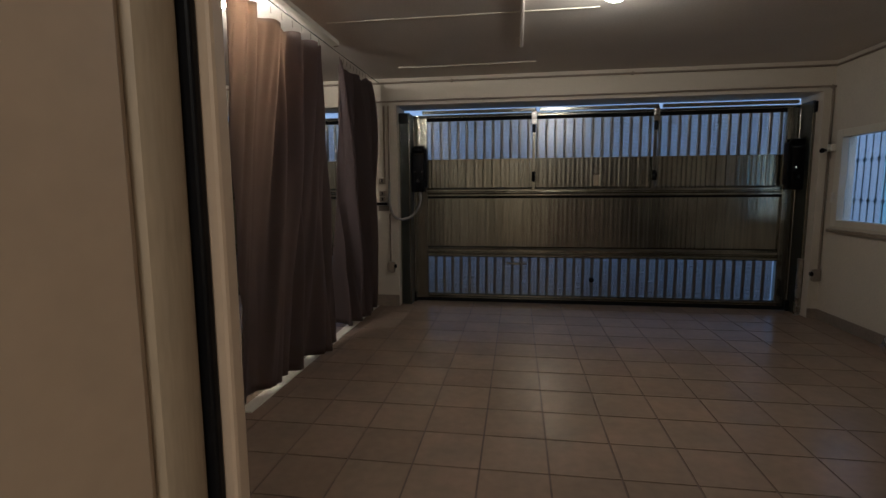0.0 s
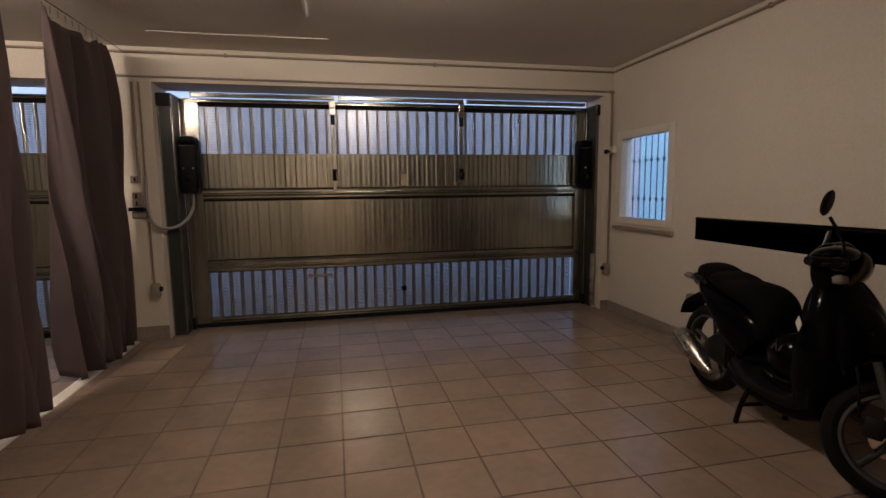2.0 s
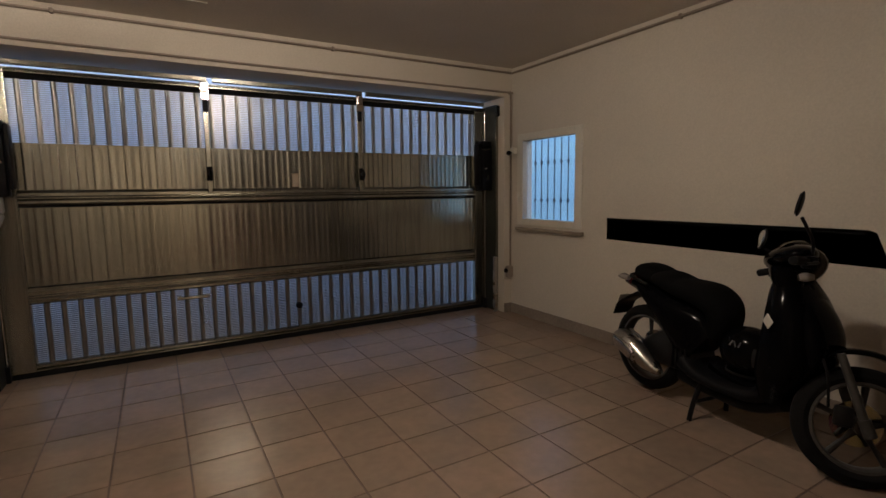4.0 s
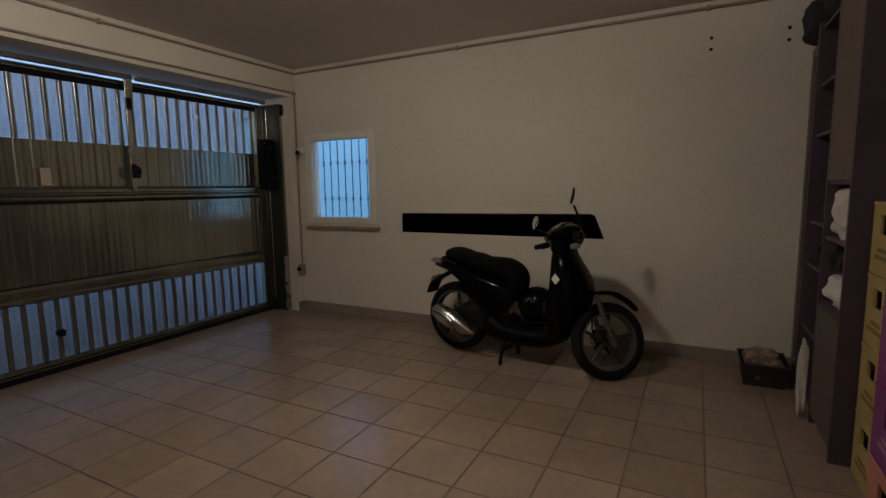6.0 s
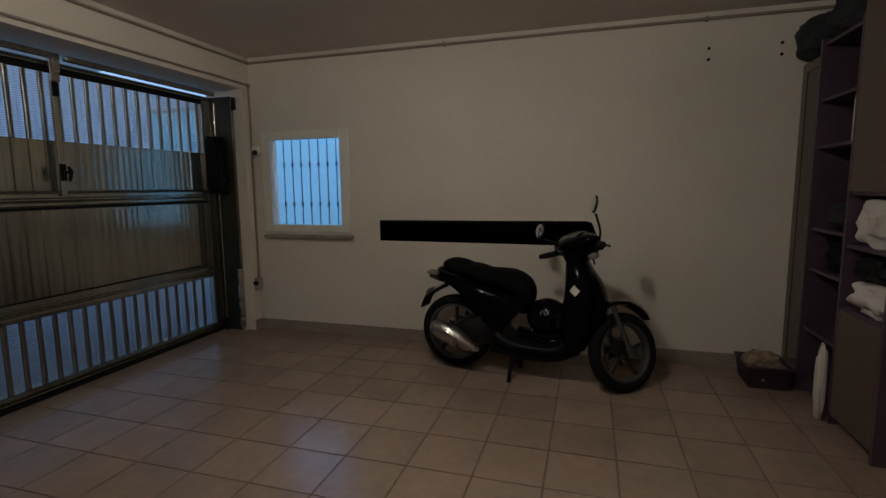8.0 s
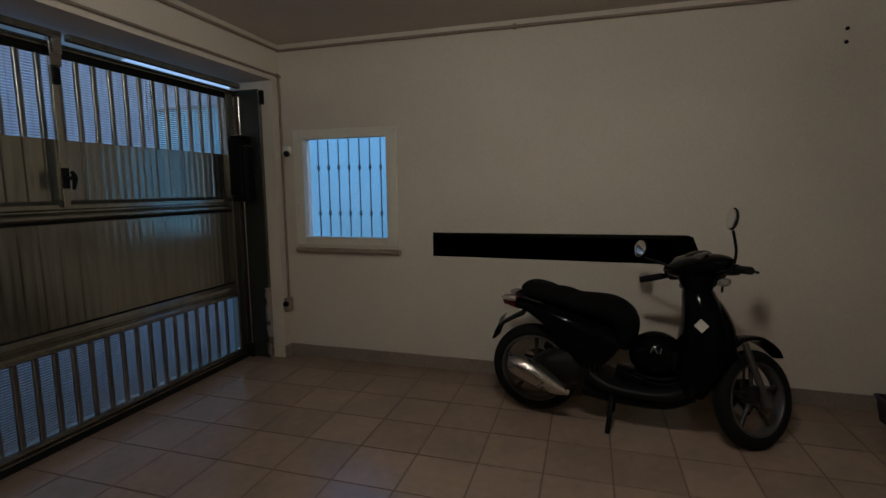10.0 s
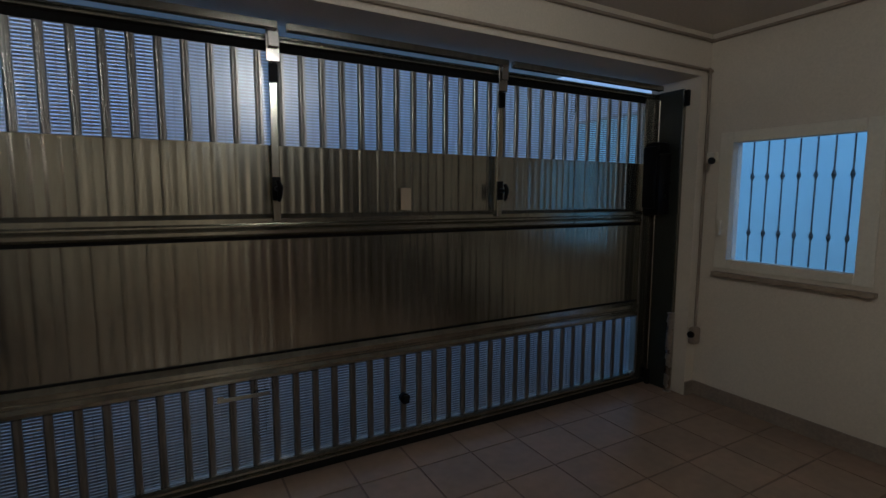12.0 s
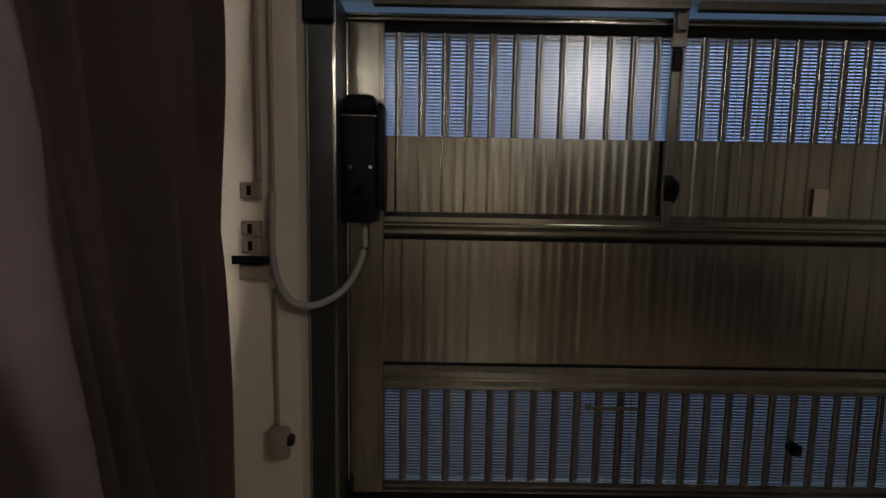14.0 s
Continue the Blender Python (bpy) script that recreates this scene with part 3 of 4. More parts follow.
sensor(-0.875, NORTH, 0.462, 0, "grey light sensor low on the pillar")
sensor(3.502, NORTH - 0.0005, 0.452, 0, "grey light sensor low in the gate corner", -1)
lampb = thing("wall_camera", EAST, 6.60, 1.685, "small pale bracket with a dark eye on the wall", "sensor")
part("bracket", boxes((-0.05, 0, -0.03, 0.03, -0.02, 0.05), bevel=0.008), FRAME, lampb)
part("arm", rods(((-0.04, 0, 0), (-0.11, -0.05, -0.01), 0.010)), FRAME, lampb, "", True)
part("eye", rods(((-0.10, -0.04, -0.01), (-0.15, -0.075, -0.016), 0.016, 0.024)), BLACK, lampb, "dark round eye", True)
for y in (2.855, 2.41):
    for z in (2.285, 2.21):
        tagged(finish(rods(((EAST + 0.001, y, z), (EAST - 0.006, y, z), 0.011)), "wall_plug", BLACK), "dark drilled hole with a plug in the wall", "wall plug", "wall plugs")

for cx, cy, wx, wy in ((EAST - 0.014, 4.78, 0.03, 0.022), (EAST - 0.014, 2.88, 0.03, 0.022), (1.67, NORTH - 0.014, 0.022, 0.03), (-0.18, NORTH - 0.014, 0.022, 0.03)):
    tagged(finish(boxes((cx - wx / 2, cx + wx / 2, cy - wy / 2, cy + wy / 2, CZ - 0.017, CZ + 0.017), bevel=0.004), "conduit_clip", PVC), "small plastic clip holding the ceiling conduit", "conduit clip", "conduit clips")
structure("floor_crack", boxes((2.10, 2.972, 5.419, 5.432, -0.002, 0.0016), (2.971, 2.984, 5.10, 5.431, -0.002, 0.0016)), GROUT, "dark open joint in the tiled floor", "crack")

# ceiling strips
conduit([(0.55, 3.2, TOP - 0.012), (0.55, 4.2, TOP - 0.012), (0.55, 5.62, TOP - 0.012)], 0.012, "grey conduit along the ceiling", CEILING)
# two thin white rods stand in for light caught on ceiling joints
conduit([(-0.85, 4.83, TOP - 0.004), (0.3, 4.83, TOP - 0.004), (1.06, 4.83, TOP - 0.004)], 0.004, "thin white line drawn for a lit ceiling joint", FRAME)
conduit([(-0.65, 6.20, TOP - 0.004), (-0.1, 6.20, TOP - 0.004), (0.69, 6.18, TOP - 0.004)], 0.004, "thin white line drawn for a lit ceiling joint near the gate", FRAME)
track = thing("curtain_rail", -0.95, 0, TOP, "white ceiling rail for the dividing curtains", "curtain rail")
part("rail", boxes((-0.03, 0.03, 2.6, 5.27, -0.035, 0), bevel=0.006), FRAME, track)
part("end_cap", boxes((-0.02, 0.02, 5.2705, 5.285, -0.04, -0.005), bevel=0.004), CHROME, track)
part("wire", rods(((-0.04, 3.7, -0.05), (-0.02, 6.6, -0.055), 0.003)), RUBBER, track)


def tube_lamp(x, y, z, length, along, glow, label):
    """Batten lamp: housing, tube and end caps."""
    t = thing("tube_lamp", x, y, z, label, "ceiling lamp", "", 0 if along == "x" else 90)
    h = length / 2
    part("batten", boxes((-h - 0.03, h + 0.03, -0.03, 0.03, 0.03, TOP - z), bevel=0.005), FRAME, t)
    part("tube", rods(((-h, 0, 0.012), (h, 0, 0.012), 0.013), seg=12), glow, t, "glowing fluorescent tube", True)
    for s in (-1, 1):
        part("end_cap", boxes((s * (h + 0.001), s * (h + 0.025), -0.018, 0.018, -0.005, 0.0295), bevel=0.003), FRAME, t)
    return t


def dome_lamp(x, y, glow, label):
    """A round ceiling lamp: base plate and a glowing dome."""
    d = thing("dome_lamp", x, y, TOP, label, "ceiling lamp")
    part("base_plate", rods(((0, 0, -0.0005), (0, 0, -0.018), 0.105, 0.110), seg=32), FRAME, d, "", True)
    b = bmesh.new()
    bmesh.ops.create_uvsphere(b, u_segments=32, v_segments=18, radius=1, matrix=Matrix.Translation((0, 0, -0.019)) @ Matrix.Diagonal((0.100, 0.100, 0.118, 1)))
    bmesh.ops.bisect_plane(b, geom=b.verts[:] + b.edges[:] + b.faces[:], plane_co=(0, 0, -0.019), plane_no=(0, 0, 1), clear_outer=True)
    part("dome", b, glow, d, "glowing opal glass dome", True)
    return d


dome_lamp(LAMP_A[0], LAMP_A[1], GLOW_A, "round opal lamp glowing on the garage ceiling")
tube_lamp(LAMP_B[0], LAMP_B[1], LAMP_B[2] + 0.025, 0.55, "x", GLOW_B, "white tube lamp glowing beyond the curtains")


# ---- curtains ----
def curtain(x0, y0, y1, x1, z0, z1, sag, folds, depth, lean, gather, flare, seed, label):
    """A hanging cloth with uneven folds, from (x0, y0) to (x1, y1), hem at z0."""
    rnd = random.Random(seed)
    c = thing("curtain", x0, y0, z0, label, "curtain", "dividing curtains")
    bm = bmesh.new()
    nu, nv = 300, 44
    ph = [rnd.uniform(0, 6.28) for _ in range(6)]
    grid = []
    for j in range(nv + 1):
        v = j / nv
        row = []
        for i in range(nu + 1):
            u = i / nu
            low = 1 - v
            amp = depth * (0.40 + 0.60 * low ** 0.6) * min(1.0, 0.35 + 5 * u, 0.35 + 5 * (1 - u))
            w = u + lean * low * (1.1 - 0.7 * u) + 0.07 * noise.noise(Vector((2.4 * u, 1.1 * v, seed)))
            a = 2 * math.pi * folds * w + ph[0]
            f = 0.75 * math.sin(a + 0.8 * math.sin(0.5 * a + ph[1])) + 1.5 * noise.noise(Vector((1.7 * folds * w, 0.5 * v, seed + 9.0)))
            f += 0.75 * noise.noise(Vector((4.3 * folds * (u + 1.5 * lean * low), 0.9 * v, seed + 2.0)))
            f += 1.3 * (2.0 * abs(noise.noise(Vector((2.6 * folds * (u + 1.2 * lean * low), 0.45 * v, seed + 5.0)))) - 0.4)
            k = math.sin(math.pi * u * 5) ** 2
            z = (z1 - z0) * v - sag * k * v ** 6 - 0.05 * v ** 8 * math.sin(math.pi * u)
            row.append(bm.verts.new(((x1 - x0) * u + amp * f, (y1 - y0) * u + gather * (1 - u) * v + flare * u * (low - 0.55) + 0.15 * amp * math.cos(a), z)))
        grid.append(row)
    for j in range(nv):
        for i in range(nu):
            bm.faces.new((grid[j][i], grid[j][i + 1], grid[j + 1][i + 1], grid[j + 1][i]))
    cloth = part("cloth", bm, CURTAIN, c, "", True)
    s = cloth.modifiers.new("thick", "SOLIDIFY")
    s.thickness = 0.003
    for q in range(9):
        u = (q + 0.5) / 9
        r = bmesh.new()
        yy, xx = (y1 - y0) * u + gather * (1 - u) - 0.55 * flare * u, (x1 - x0) * u
        rod(r, (xx, yy, z1 - z0 - 0.012), (xx, yy, z1 - z0 + 0.03), 0.004, seg=8)
        part("hook", r, CHROME, c)
    return c


curtain(-1.08, 3.87, 5.17, -1.02, 0.045, 2.475, 0.03, 4.6, 0.066, 0.20, 0.03, 0.0, 3, "mauve-brown cloth curtain hanging from the ceiling rail")
curtain(-1.05, 5.60, 6.47, -1.035, 0.05, 2.475, 0.03, 4.2, 0.104, -0.20, -0.02, 0.16, 8, "narrower mauve-brown cloth curtain beside the gate pillar")
rug = thing("floor_strip", -1.07, 5.2, 0, "pale stone threshold strip under the curtains", "threshold")
part("strip", boxes((-0.05, 0.040, -1.33, 1.42, 0.0005, 0.010), bevel=0.003), FRAME, rug)

# ---- white wardrobe ----
ward = thing("wardrobe", -1.17, 3.135, 0, "white laminate wardrobe with bar handles beside the curtain", "wardrobe")
part("body", boxes((-0.56, -0.02, -0.52, 0.785, 0.045, 1.93), bevel=0.003), WHITE, ward)
part("plinth", boxes((-0.54, -0.04, -0.51, 0.80, 0.0005, 0.0445)), WOOD, ward, "dark plinth")
part("end_panel", boxes((-0.56, -0.004, 0.7855, 0.87, 0.012, 1.925), bevel=0.003), WOOD_PALE, ward, "beige end panel")
part("side_door", boxes((-0.0195, 0.0, -0.52, -0.0815, 0.050, 1.938), bevel=0.002), WHITE, ward)
for a, b, hy in ((-0.08, 0.379, 0.330), (0.3805, 0.785, 0.425)):
    d = part("door", boxes((-0.0195, 0.0, a, b, 0.050, 1.938 if a < 0 else 1.93), bevel=0.002), WHITE, ward)
    h = bmesh.new()
    rod(h, (0.035, hy, 0.885), (0.035, hy, 1.116), 0.007)
    for z in (0.915, 1.085):
        rod(h, (0.0, hy, z), (0.035, hy, z), 0.006)
    part("handle", h, CHROME, d, "brushed steel bar handle", True)
crest = thing("bed_headboard", -1.255, 2.965, 1.9305, "white carved headboard standing on top of the wardrobe", "headboard")
cb = bmesh.new()
prof = [(0.0, 0.0), (1.03, 0.0), (1.035, 0.03), (1.02, 0.06), (0.99, 0.078), (0.96, 0.083), (0.92, 0.076), (0.88, 0.070), (0.84, 0.078), (0.80, 0.098), (0.77, 0.104), (0.60, 0.092), (0.0, 0.088)]
cb.faces.new([cb.verts.new((0.0, y, z)) for y, z in prof])
bmesh.ops.solidify(cb, geom=cb.faces[:], thickness=0.022)
part("board", cb, WHITE, crest)
for y, zz in ((0.30, 0.0), (0.52, 0.0), (0.735, 0.085)):
    f = bmesh.new()
    box(f, 0.0225, 0.047, y - 0.017, y + 0.017, zz, 0.125 if zz == 0 else 0.14, bevel=0.011)
    part("finial", f, WHITE, crest, "", True)
crest.matrix_basis = crest.matrix_basis @ pose(0, 0, 0, 0, -22, 0)

# bay behind the curtains: a few things seen through the gap
for y, z, w, lab, m in ((4.2, 0.0, 0.35, "dark storage box in the far bay", BLACK), (4.2, 0.36, 0.3, "pale bundle on the storage box", WHITE)):
    ob = thing("storage_box" if m is BLACK else "cloth_bundle", -1.75, y, z + 0.001, lab, "box" if m is BLACK else "bundle")
    part("body", boxes((-w / 2, w / 2, -w / 2, w / 2, 0, 0.35 if m is BLACK else 0.22), bevel=0.03), m, ob, "", True)
    if m is BLACK:
        part("lid", boxes((-w / 2 - 0.005, w / 2 + 0.005, -w / 2 - 0.005, w / 2 + 0.005, 0.3505, 0.3585), bevel=0.003), m, ob)

# ---- black panel on the side wall ----
bp = thing("wall_panel", EAST, 4.5, 0.965, "long flat black bumper panel fixed to the wall", "wall panel")
pb = bmesh.new()
outline = [(0.887, -0.082), (0.887, 0.097), (-0.86, 0.105), (-0.895, 0.092), (-0.970, -0.092)]
pb.faces.new([pb.verts.new((-0.001, y, z)) for y, z in outline])
bmesh.ops.solidify(pb, geom=pb.faces[:], thickness=0.02)
part("panel", pb, PANEL, bp)
part("rim", boxes((-0.024, -0.0215, -0.85, 0.877, 0.083, 0.088)), PANEL, bp)


# ---- shelf unit ----
unit = thing("shelf_unit", 2.285, 1.89, 0, "tall purple and walnut shelf unit, half full", "shelf unit")
part("side", boxes((-0.022, 0, 0, 0.42, 0, 2.40), bevel=0.002), PURPLE, unit)
part("side", boxes((0.42, 0.442, 0, 0.42, 0, 2.20), bevel=0.002), PURPLE, unit)
part("side", boxes((0.90, 0.922, 0, 0.42, 0, 2.20), bevel=0.002), PURPLE, unit)
part("back", boxes((0.0005, 0.8995, 0.0, 0.012, 0.05, 2.18)), PURPLE, unit)
part("upper_door", boxes((0.002, 0.418, 0.40, 0.42, 1.30, 2.40), bevel=0.002), WOOD, unit, "walnut laminate upper door")
part("lower_door", boxes((0.002, 0.418, 0.40, 0.42, 0.06, 0.66), bevel=0.002), WOOD, unit, "walnut laminate lower door")
part("top", boxes((-0.022, 0.419, 0.0, 0.42, 2.4005, 2.42)), PURPLE, unit)
for z in (0.66, 1.0, 1.28):
    part("shelf", boxes((0.0005, 0.4195, 0.0125, 0.41, z, z + 0.018)), PURPLE, unit)
for z in (0.06, 0.42, 0.80, 1.05, 1.55, 1.83, 2.16):
    part("shelf", boxes((0.4425, 0.8995, 0.0125, 0.40, z, z + 0.018)), PURPLE, unit)


def bundle(name, x, y, z, sx, sy, sz, mat, seed, label, category):
    """A soft, creased heap of cloth or a bag."""
    rnd = random.Random(seed)
    o = thing(name, x, y, z, label, category)
    bm = bmesh.new()
    bmesh.ops.create_icosphere(bm, subdivisions=4, radius=1)
    off = Vector((rnd.uniform(0, 9), rnd.uniform(0, 9), rnd.uniform(0, 9)))
    for v in bm.verts:
        c = v.co.copy()
        for k in range(3):
            c[k] = math.copysign(abs(c[k]) ** 0.6, c[k])
        n = noise.noise(c * 1.6 + off) * 0.28 + noise.noise(c * 4.0 + off) * 0.10
        c *= 1 + n
        v.co = Vector((c.x * sx / 2, c.y * sy / 2, max(0.0, (c.z * 0.5 + 0.5) * sz)))
    part("body", bm, mat, o, "", True)
    k = bmesh.new()
    tube(k, [(-sx * 0.3, sy * 0.35, sz * 0.8), (0, sy * 0.46, sz * 0.62), (sx * 0.3, sy * 0.38, sz * 0.75)], 0.006)
    part("fold", k, mat, o, "", True)
    return o


bundle("pillow", 2.51, 2.16, 1.0185, 0.36, 0.30, 0.24, CLOTH_PALE, 1, "pale folded pillow on the shelf", "pillow")
bundle("folded_clothes", 2.51, 2.16, 0.6785, 0.36, 0.30, 0.16, CLOTH_PALE, 2, "pale crumpled clothes on the shelf", "clothes")
bundle("dark_clothes", 2.51, 2.15, 0.85, 0.34, 0.28, 0.13, BLACK, 4, "dark crumpled clothes between pale ones", "clothes")
bundle("cloth_bag", 3.40, 2.19, 2.1305, 0.28, 0.30, 0.27, CLOTH_DARK, 21, "dark cloth bag on top of the brown cabinet", "bag")
bundle("duffel_bag", 2.97, 2.10, 2.1785, 0.56, 0.40, 0.28, CLOTH_DARK, 5, "dark bag lying on top of the shelf", "bag")
bundle("small_items", 2.97, 2.12, 1.0685, 0.34, 0.26, 0.16, CLOTH_DARK, 7, "dark small things on the shelf", "clutter")
bundle("black_box_bag", 2.95, 2.13, 0.8185, 0.36, 0.24, 0.20, BLACK, 9, "black bag on the open shelf", "bag")
bundle("white_bag", 2.76, 2.345, 0.0005, 0.07, 0.04, 0.42, CLOTH_PALE, 12, "white bag standing before the shelf", "bag")

binder = thing("file_binder", 2.86, 2.14, 1.5685, "white file binder standing on the open shelf", "binder")
part("cover", boxes((-0.025, 0.025, -0.11, 0.11, 0.0, 0.24), bevel=0.004), CLOTH_PALE, binder)
part("spine_label", boxes((-0.015, 0.015, 0.1105, 0.112, 0.09, 0.20)), FRAME, binder)
cabinet = thing("display_cabinet", 3.38, 1.885, 0, "tall dull brown cabinet with a dark glazed door", "cabinet")
part("body", boxes((-0.16, -0.142, 0, 0.375, 0, 2.13), (0.142, 0.16, 0, 0.375, 0, 2.13), (-0.1415, 0.1415, 0, 0.012, 0, 2.13), (-0.1415, 0.1415, 0.0125, 0.375, 2.112, 2.13), (-0.1415, 0.1415, 0.0125, 0.375, 0.0, 0.06)), BROWN, cabinet)
for z in (0.45, 0.86, 1.27, 1.70):
    part("shelf", boxes((-0.1415, 0.1415, 0.0125, 0.35, z, z + 0.016)), BROWN, cabinet)
leaf = part("door", boxes((-0.158, -0.112, 0.3755, 0.395, 0.06, 2.125), (0.112, 0.158, 0.3755, 0.395, 0.06, 2.125), (-0.1115, 0.1115, 0.3755, 0.395, 2.07, 2.125), (-0.1115, 0.1115, 0.3755, 0.395, 0.06, 0.12), bevel=0.002), BROWN, cabinet)
part("pane", boxes((-0.1115, 0.1115, 0.382, 0.386, 0.1205, 2.0695)), SMOKED, leaf, "dark smoked glass pane")
part("handle", rods(((-0.135, 0.41, 1.02), (-0.135, 0.41, 1.14), 0.006), ((-0.135, 0.395, 1.035), (-0.135, 0.41, 1.035), 0.005), ((-0.135, 0.395, 1.125), (-0.135, 0.41, 1.125), 0.005)), CHROME, leaf, "", True)
jug = thing("plastic_jug", 3.36, 2.10, 0.4665, "pale plastic jug on a shelf behind the glass", "jug")
jb = bmesh.new()
rod(jb, (0, 0, 0), (0, 0, 0.20), 0.055, 0.06, seg=20)
rod(jb, (0, 0, 0.20), (0, 0, 0.25), 0.06, 0.025, seg=20)
rod(jb, (0, 0, 0.25), (0, 0, 0.28), 0.025, seg=20)
part("body", jb, CLOTH_PALE, jug, "", True)
jh = bmesh.new()
tube(jh, [(0.055, 0, 0.19), (0.09, 0, 0.17), (0.09, 0, 0.09), (0.057, 0, 0.06)], 0.008)
part("handle", jh, CLOTH_PALE, jug, "", True)

basket = thing("shoe_basket", 3.28, 2.47, 0, "low dark plastic basket full of odds and ends", "basket")
bb = bmesh.new()
n0 = [(-0.15, -0.13), (0.15, -0.13), (0.15, 0.13), (-0.15, 0.13)]
lo = [bb.verts.new((x * 0.86, y * 0.86, 0.001)) for x, y in n0]
hi = [bb.verts.new((x, y, 0.15)) for x, y in n0]
bb.faces.new(lo)
for i in range(4):
    bb.faces.new((lo[i], lo[(i + 1) % 4], hi[(i + 1) % 4], hi[i]))
bmesh.ops.solidify(bb, geom=bb.faces[:], thickness=0.005)
part("tub", bb, PURPLE, basket)
part("rim", boxes((-0.158, 0.158, -0.138, -0.1325, 0.14, 0.155), (-0.158, 0.158, 0.1325, 0.138, 0.14, 0.155), (-0.158, -0.1525, -0.1325, 0.1325, 0.14, 0.155), (0.1525, 0.158, -0.1325, 0.1325, 0.14, 0.155)), PURPLE, basket)
bundle("rag_pile", 3.28, 2.47, 0.03, 0.25, 0.21, 0.17, CLOTH_TAN, 15, "pile of tan and dark rags in the basket", "rags")


# ---- crates ----
def bottle_mesh():
    bm = bmesh.new()
    rod(bm, (0, 0, 0), (0, 0, 0.145), 0.03, seg=10)
    rod(bm, (0, 0, 0.145), (0, 0, 0.205), 0.03, 0.013, seg=10)
    rod(bm, (0, 0, 0.205), (0, 0, 0.245), 0.013, seg=10)
    me = bpy.data.meshes.new("bottle")
    bm.to_mesh(me)
    bm.free()
    me.materials.append(BOTTLE)
    for f in me.polygons:
        f.use_smooth = len(f.vertices) == 4
    return me


bottle_shape = bottle_mesh()


def crate(x, y, z, w, d, h, mat, label, group, turn=0.0, text=True, textmat=None):
    """A bottle crate: four walls with hand holes, floor and rim."""
    c = thing("bottle_crate", x, y, z, label, "crate", group, turn)
    hw, hd, t = w / 2, d / 2, 0.012

    def wall(a, b, zlo, zhi, hx, flip):
        """Wall in x from a to b with a hand hole."""
        m = (a + b) / 2
        bs = [(a, m - hx, -t, 0, zlo, zhi), (m + hx, b, -t, 0, zlo, zhi), (m - hx, m + hx, -t, 0, zlo, zhi - 0.115), (m - hx, m + hx, -t, 0, zhi - 0.035, zhi)]
        return boxes(*bs)
    for k, (half, other) in enumerate(((hw, hd), (hd, hw), (hw, hd), (hd, hw))):
        bm = wall(-half + (t if k % 2 else 0), half - (t if k % 2 else 0), 0.004, h - 0.018, 0.05, False)
        p = part("crate_wall", bm, mat, c)
        p.matrix_basis = pose(0, 0, 0, 0, 0, 90 * k) @ Matrix.Translation((0, other, 0))
        r = part("rim", boxes((-half, half, -t - 0.002, 0.004, h - 0.0175, h - 0.001), bevel=0.003), mat, c)
        r.matrix_basis = pose(0, 0, 0, 0, 0, 90 * k) @ Matrix.Translation((0, other, 0))
        if text:
            for j, (wd, zz) in enumerate(((0.055, 0.105), (0.09, 0.075))):
                q = part("print", boxes((-wd, wd, 0.0003, 0.0012, zz - 0.008, zz + 0.010)), textmat, c, "faded printed bars")
                q.matrix_basis = pose(0, 0, 0, 0, 0, 90 * k) @ Matrix.Translation((0, other, 0))
    part("floor", boxes((-hw + t, hw - t, -hd + t, hd - t, 0.004, 0.014)), mat, c)
    for i in range(4):
        for j in range(3):
            o = new("bottle", bottle_shape)
            o.parent = c
            o.location = (-hw + w * (i + 0.5) / 4, -hd + d * (j + 0.5) / 3, 0.0145)
    return c


for i in range(4):
    crate(2.10, 2.05, 0.3025 * i, 0.28, 0.36, 0.3025, YELLOW, "yellow plastic beer crate in a tall stack", "yellow crates", text=True, textmat=CRATE_PRINT)
crate(1.655, 2.085, 0.0, 0.33, 0.40, 0.285, PINK, "pinkish plastic crate at the foot of the stack", "purple crates", text=False)
for i in range(3):
    crate(1.655, 2.085, 0.2855 + 0.282 * i, 0.33, 0.40, 0.282, MAGENTA, "magenta plastic bottle crate in a stack", "purple crates", text=True, textmat=CRATE_WHITE)
carton = thing("carton", 1.655, 2.085, 1.133, "brown cardboard box with a hand hole", "box")
cb = boxes((-0.165, 0.165, -0.19, 0.19, 0, 0.38), bevel=0.004)
part("body", cb, CARD, carton)
part("hand_hole", boxes((-0.045, 0.045, 0.1905, 0.192, 0.25, 0.28), bevel=0.0005), BLACK, carton, "dark hand hole")
part("lid", boxes((-0.169, 0.169, -0.194, 0.194, 0.3805, 0.395), bevel=0.003), CARD, carton)
cab = thing("wall_cabinet", 1.60, 2.05, 1.57, "dark grey metal wall cabinet above the boxes", "cabinet")
part("body", boxes((-0.24, 0.21, -0.169, 0.20, 0, 0.80), bevel=0.004), GREYCAB, cab)
part("door", boxes((-0.235, 0.205, 0.2005, 0.215, 0.03, 0.795), bevel=0.003), GREYCAB, cab)
part("edge_trim", boxes((0.2055, 0.212, 0.2005, 0.218, 0.03, 0.795)), CHROME, cab, "bright edge strip")
part("handle", rods(((-0.19, 0.24, 0.30), (-0.19, 0.24, 0.45), 0.006)), CHROME, cab, "", True)
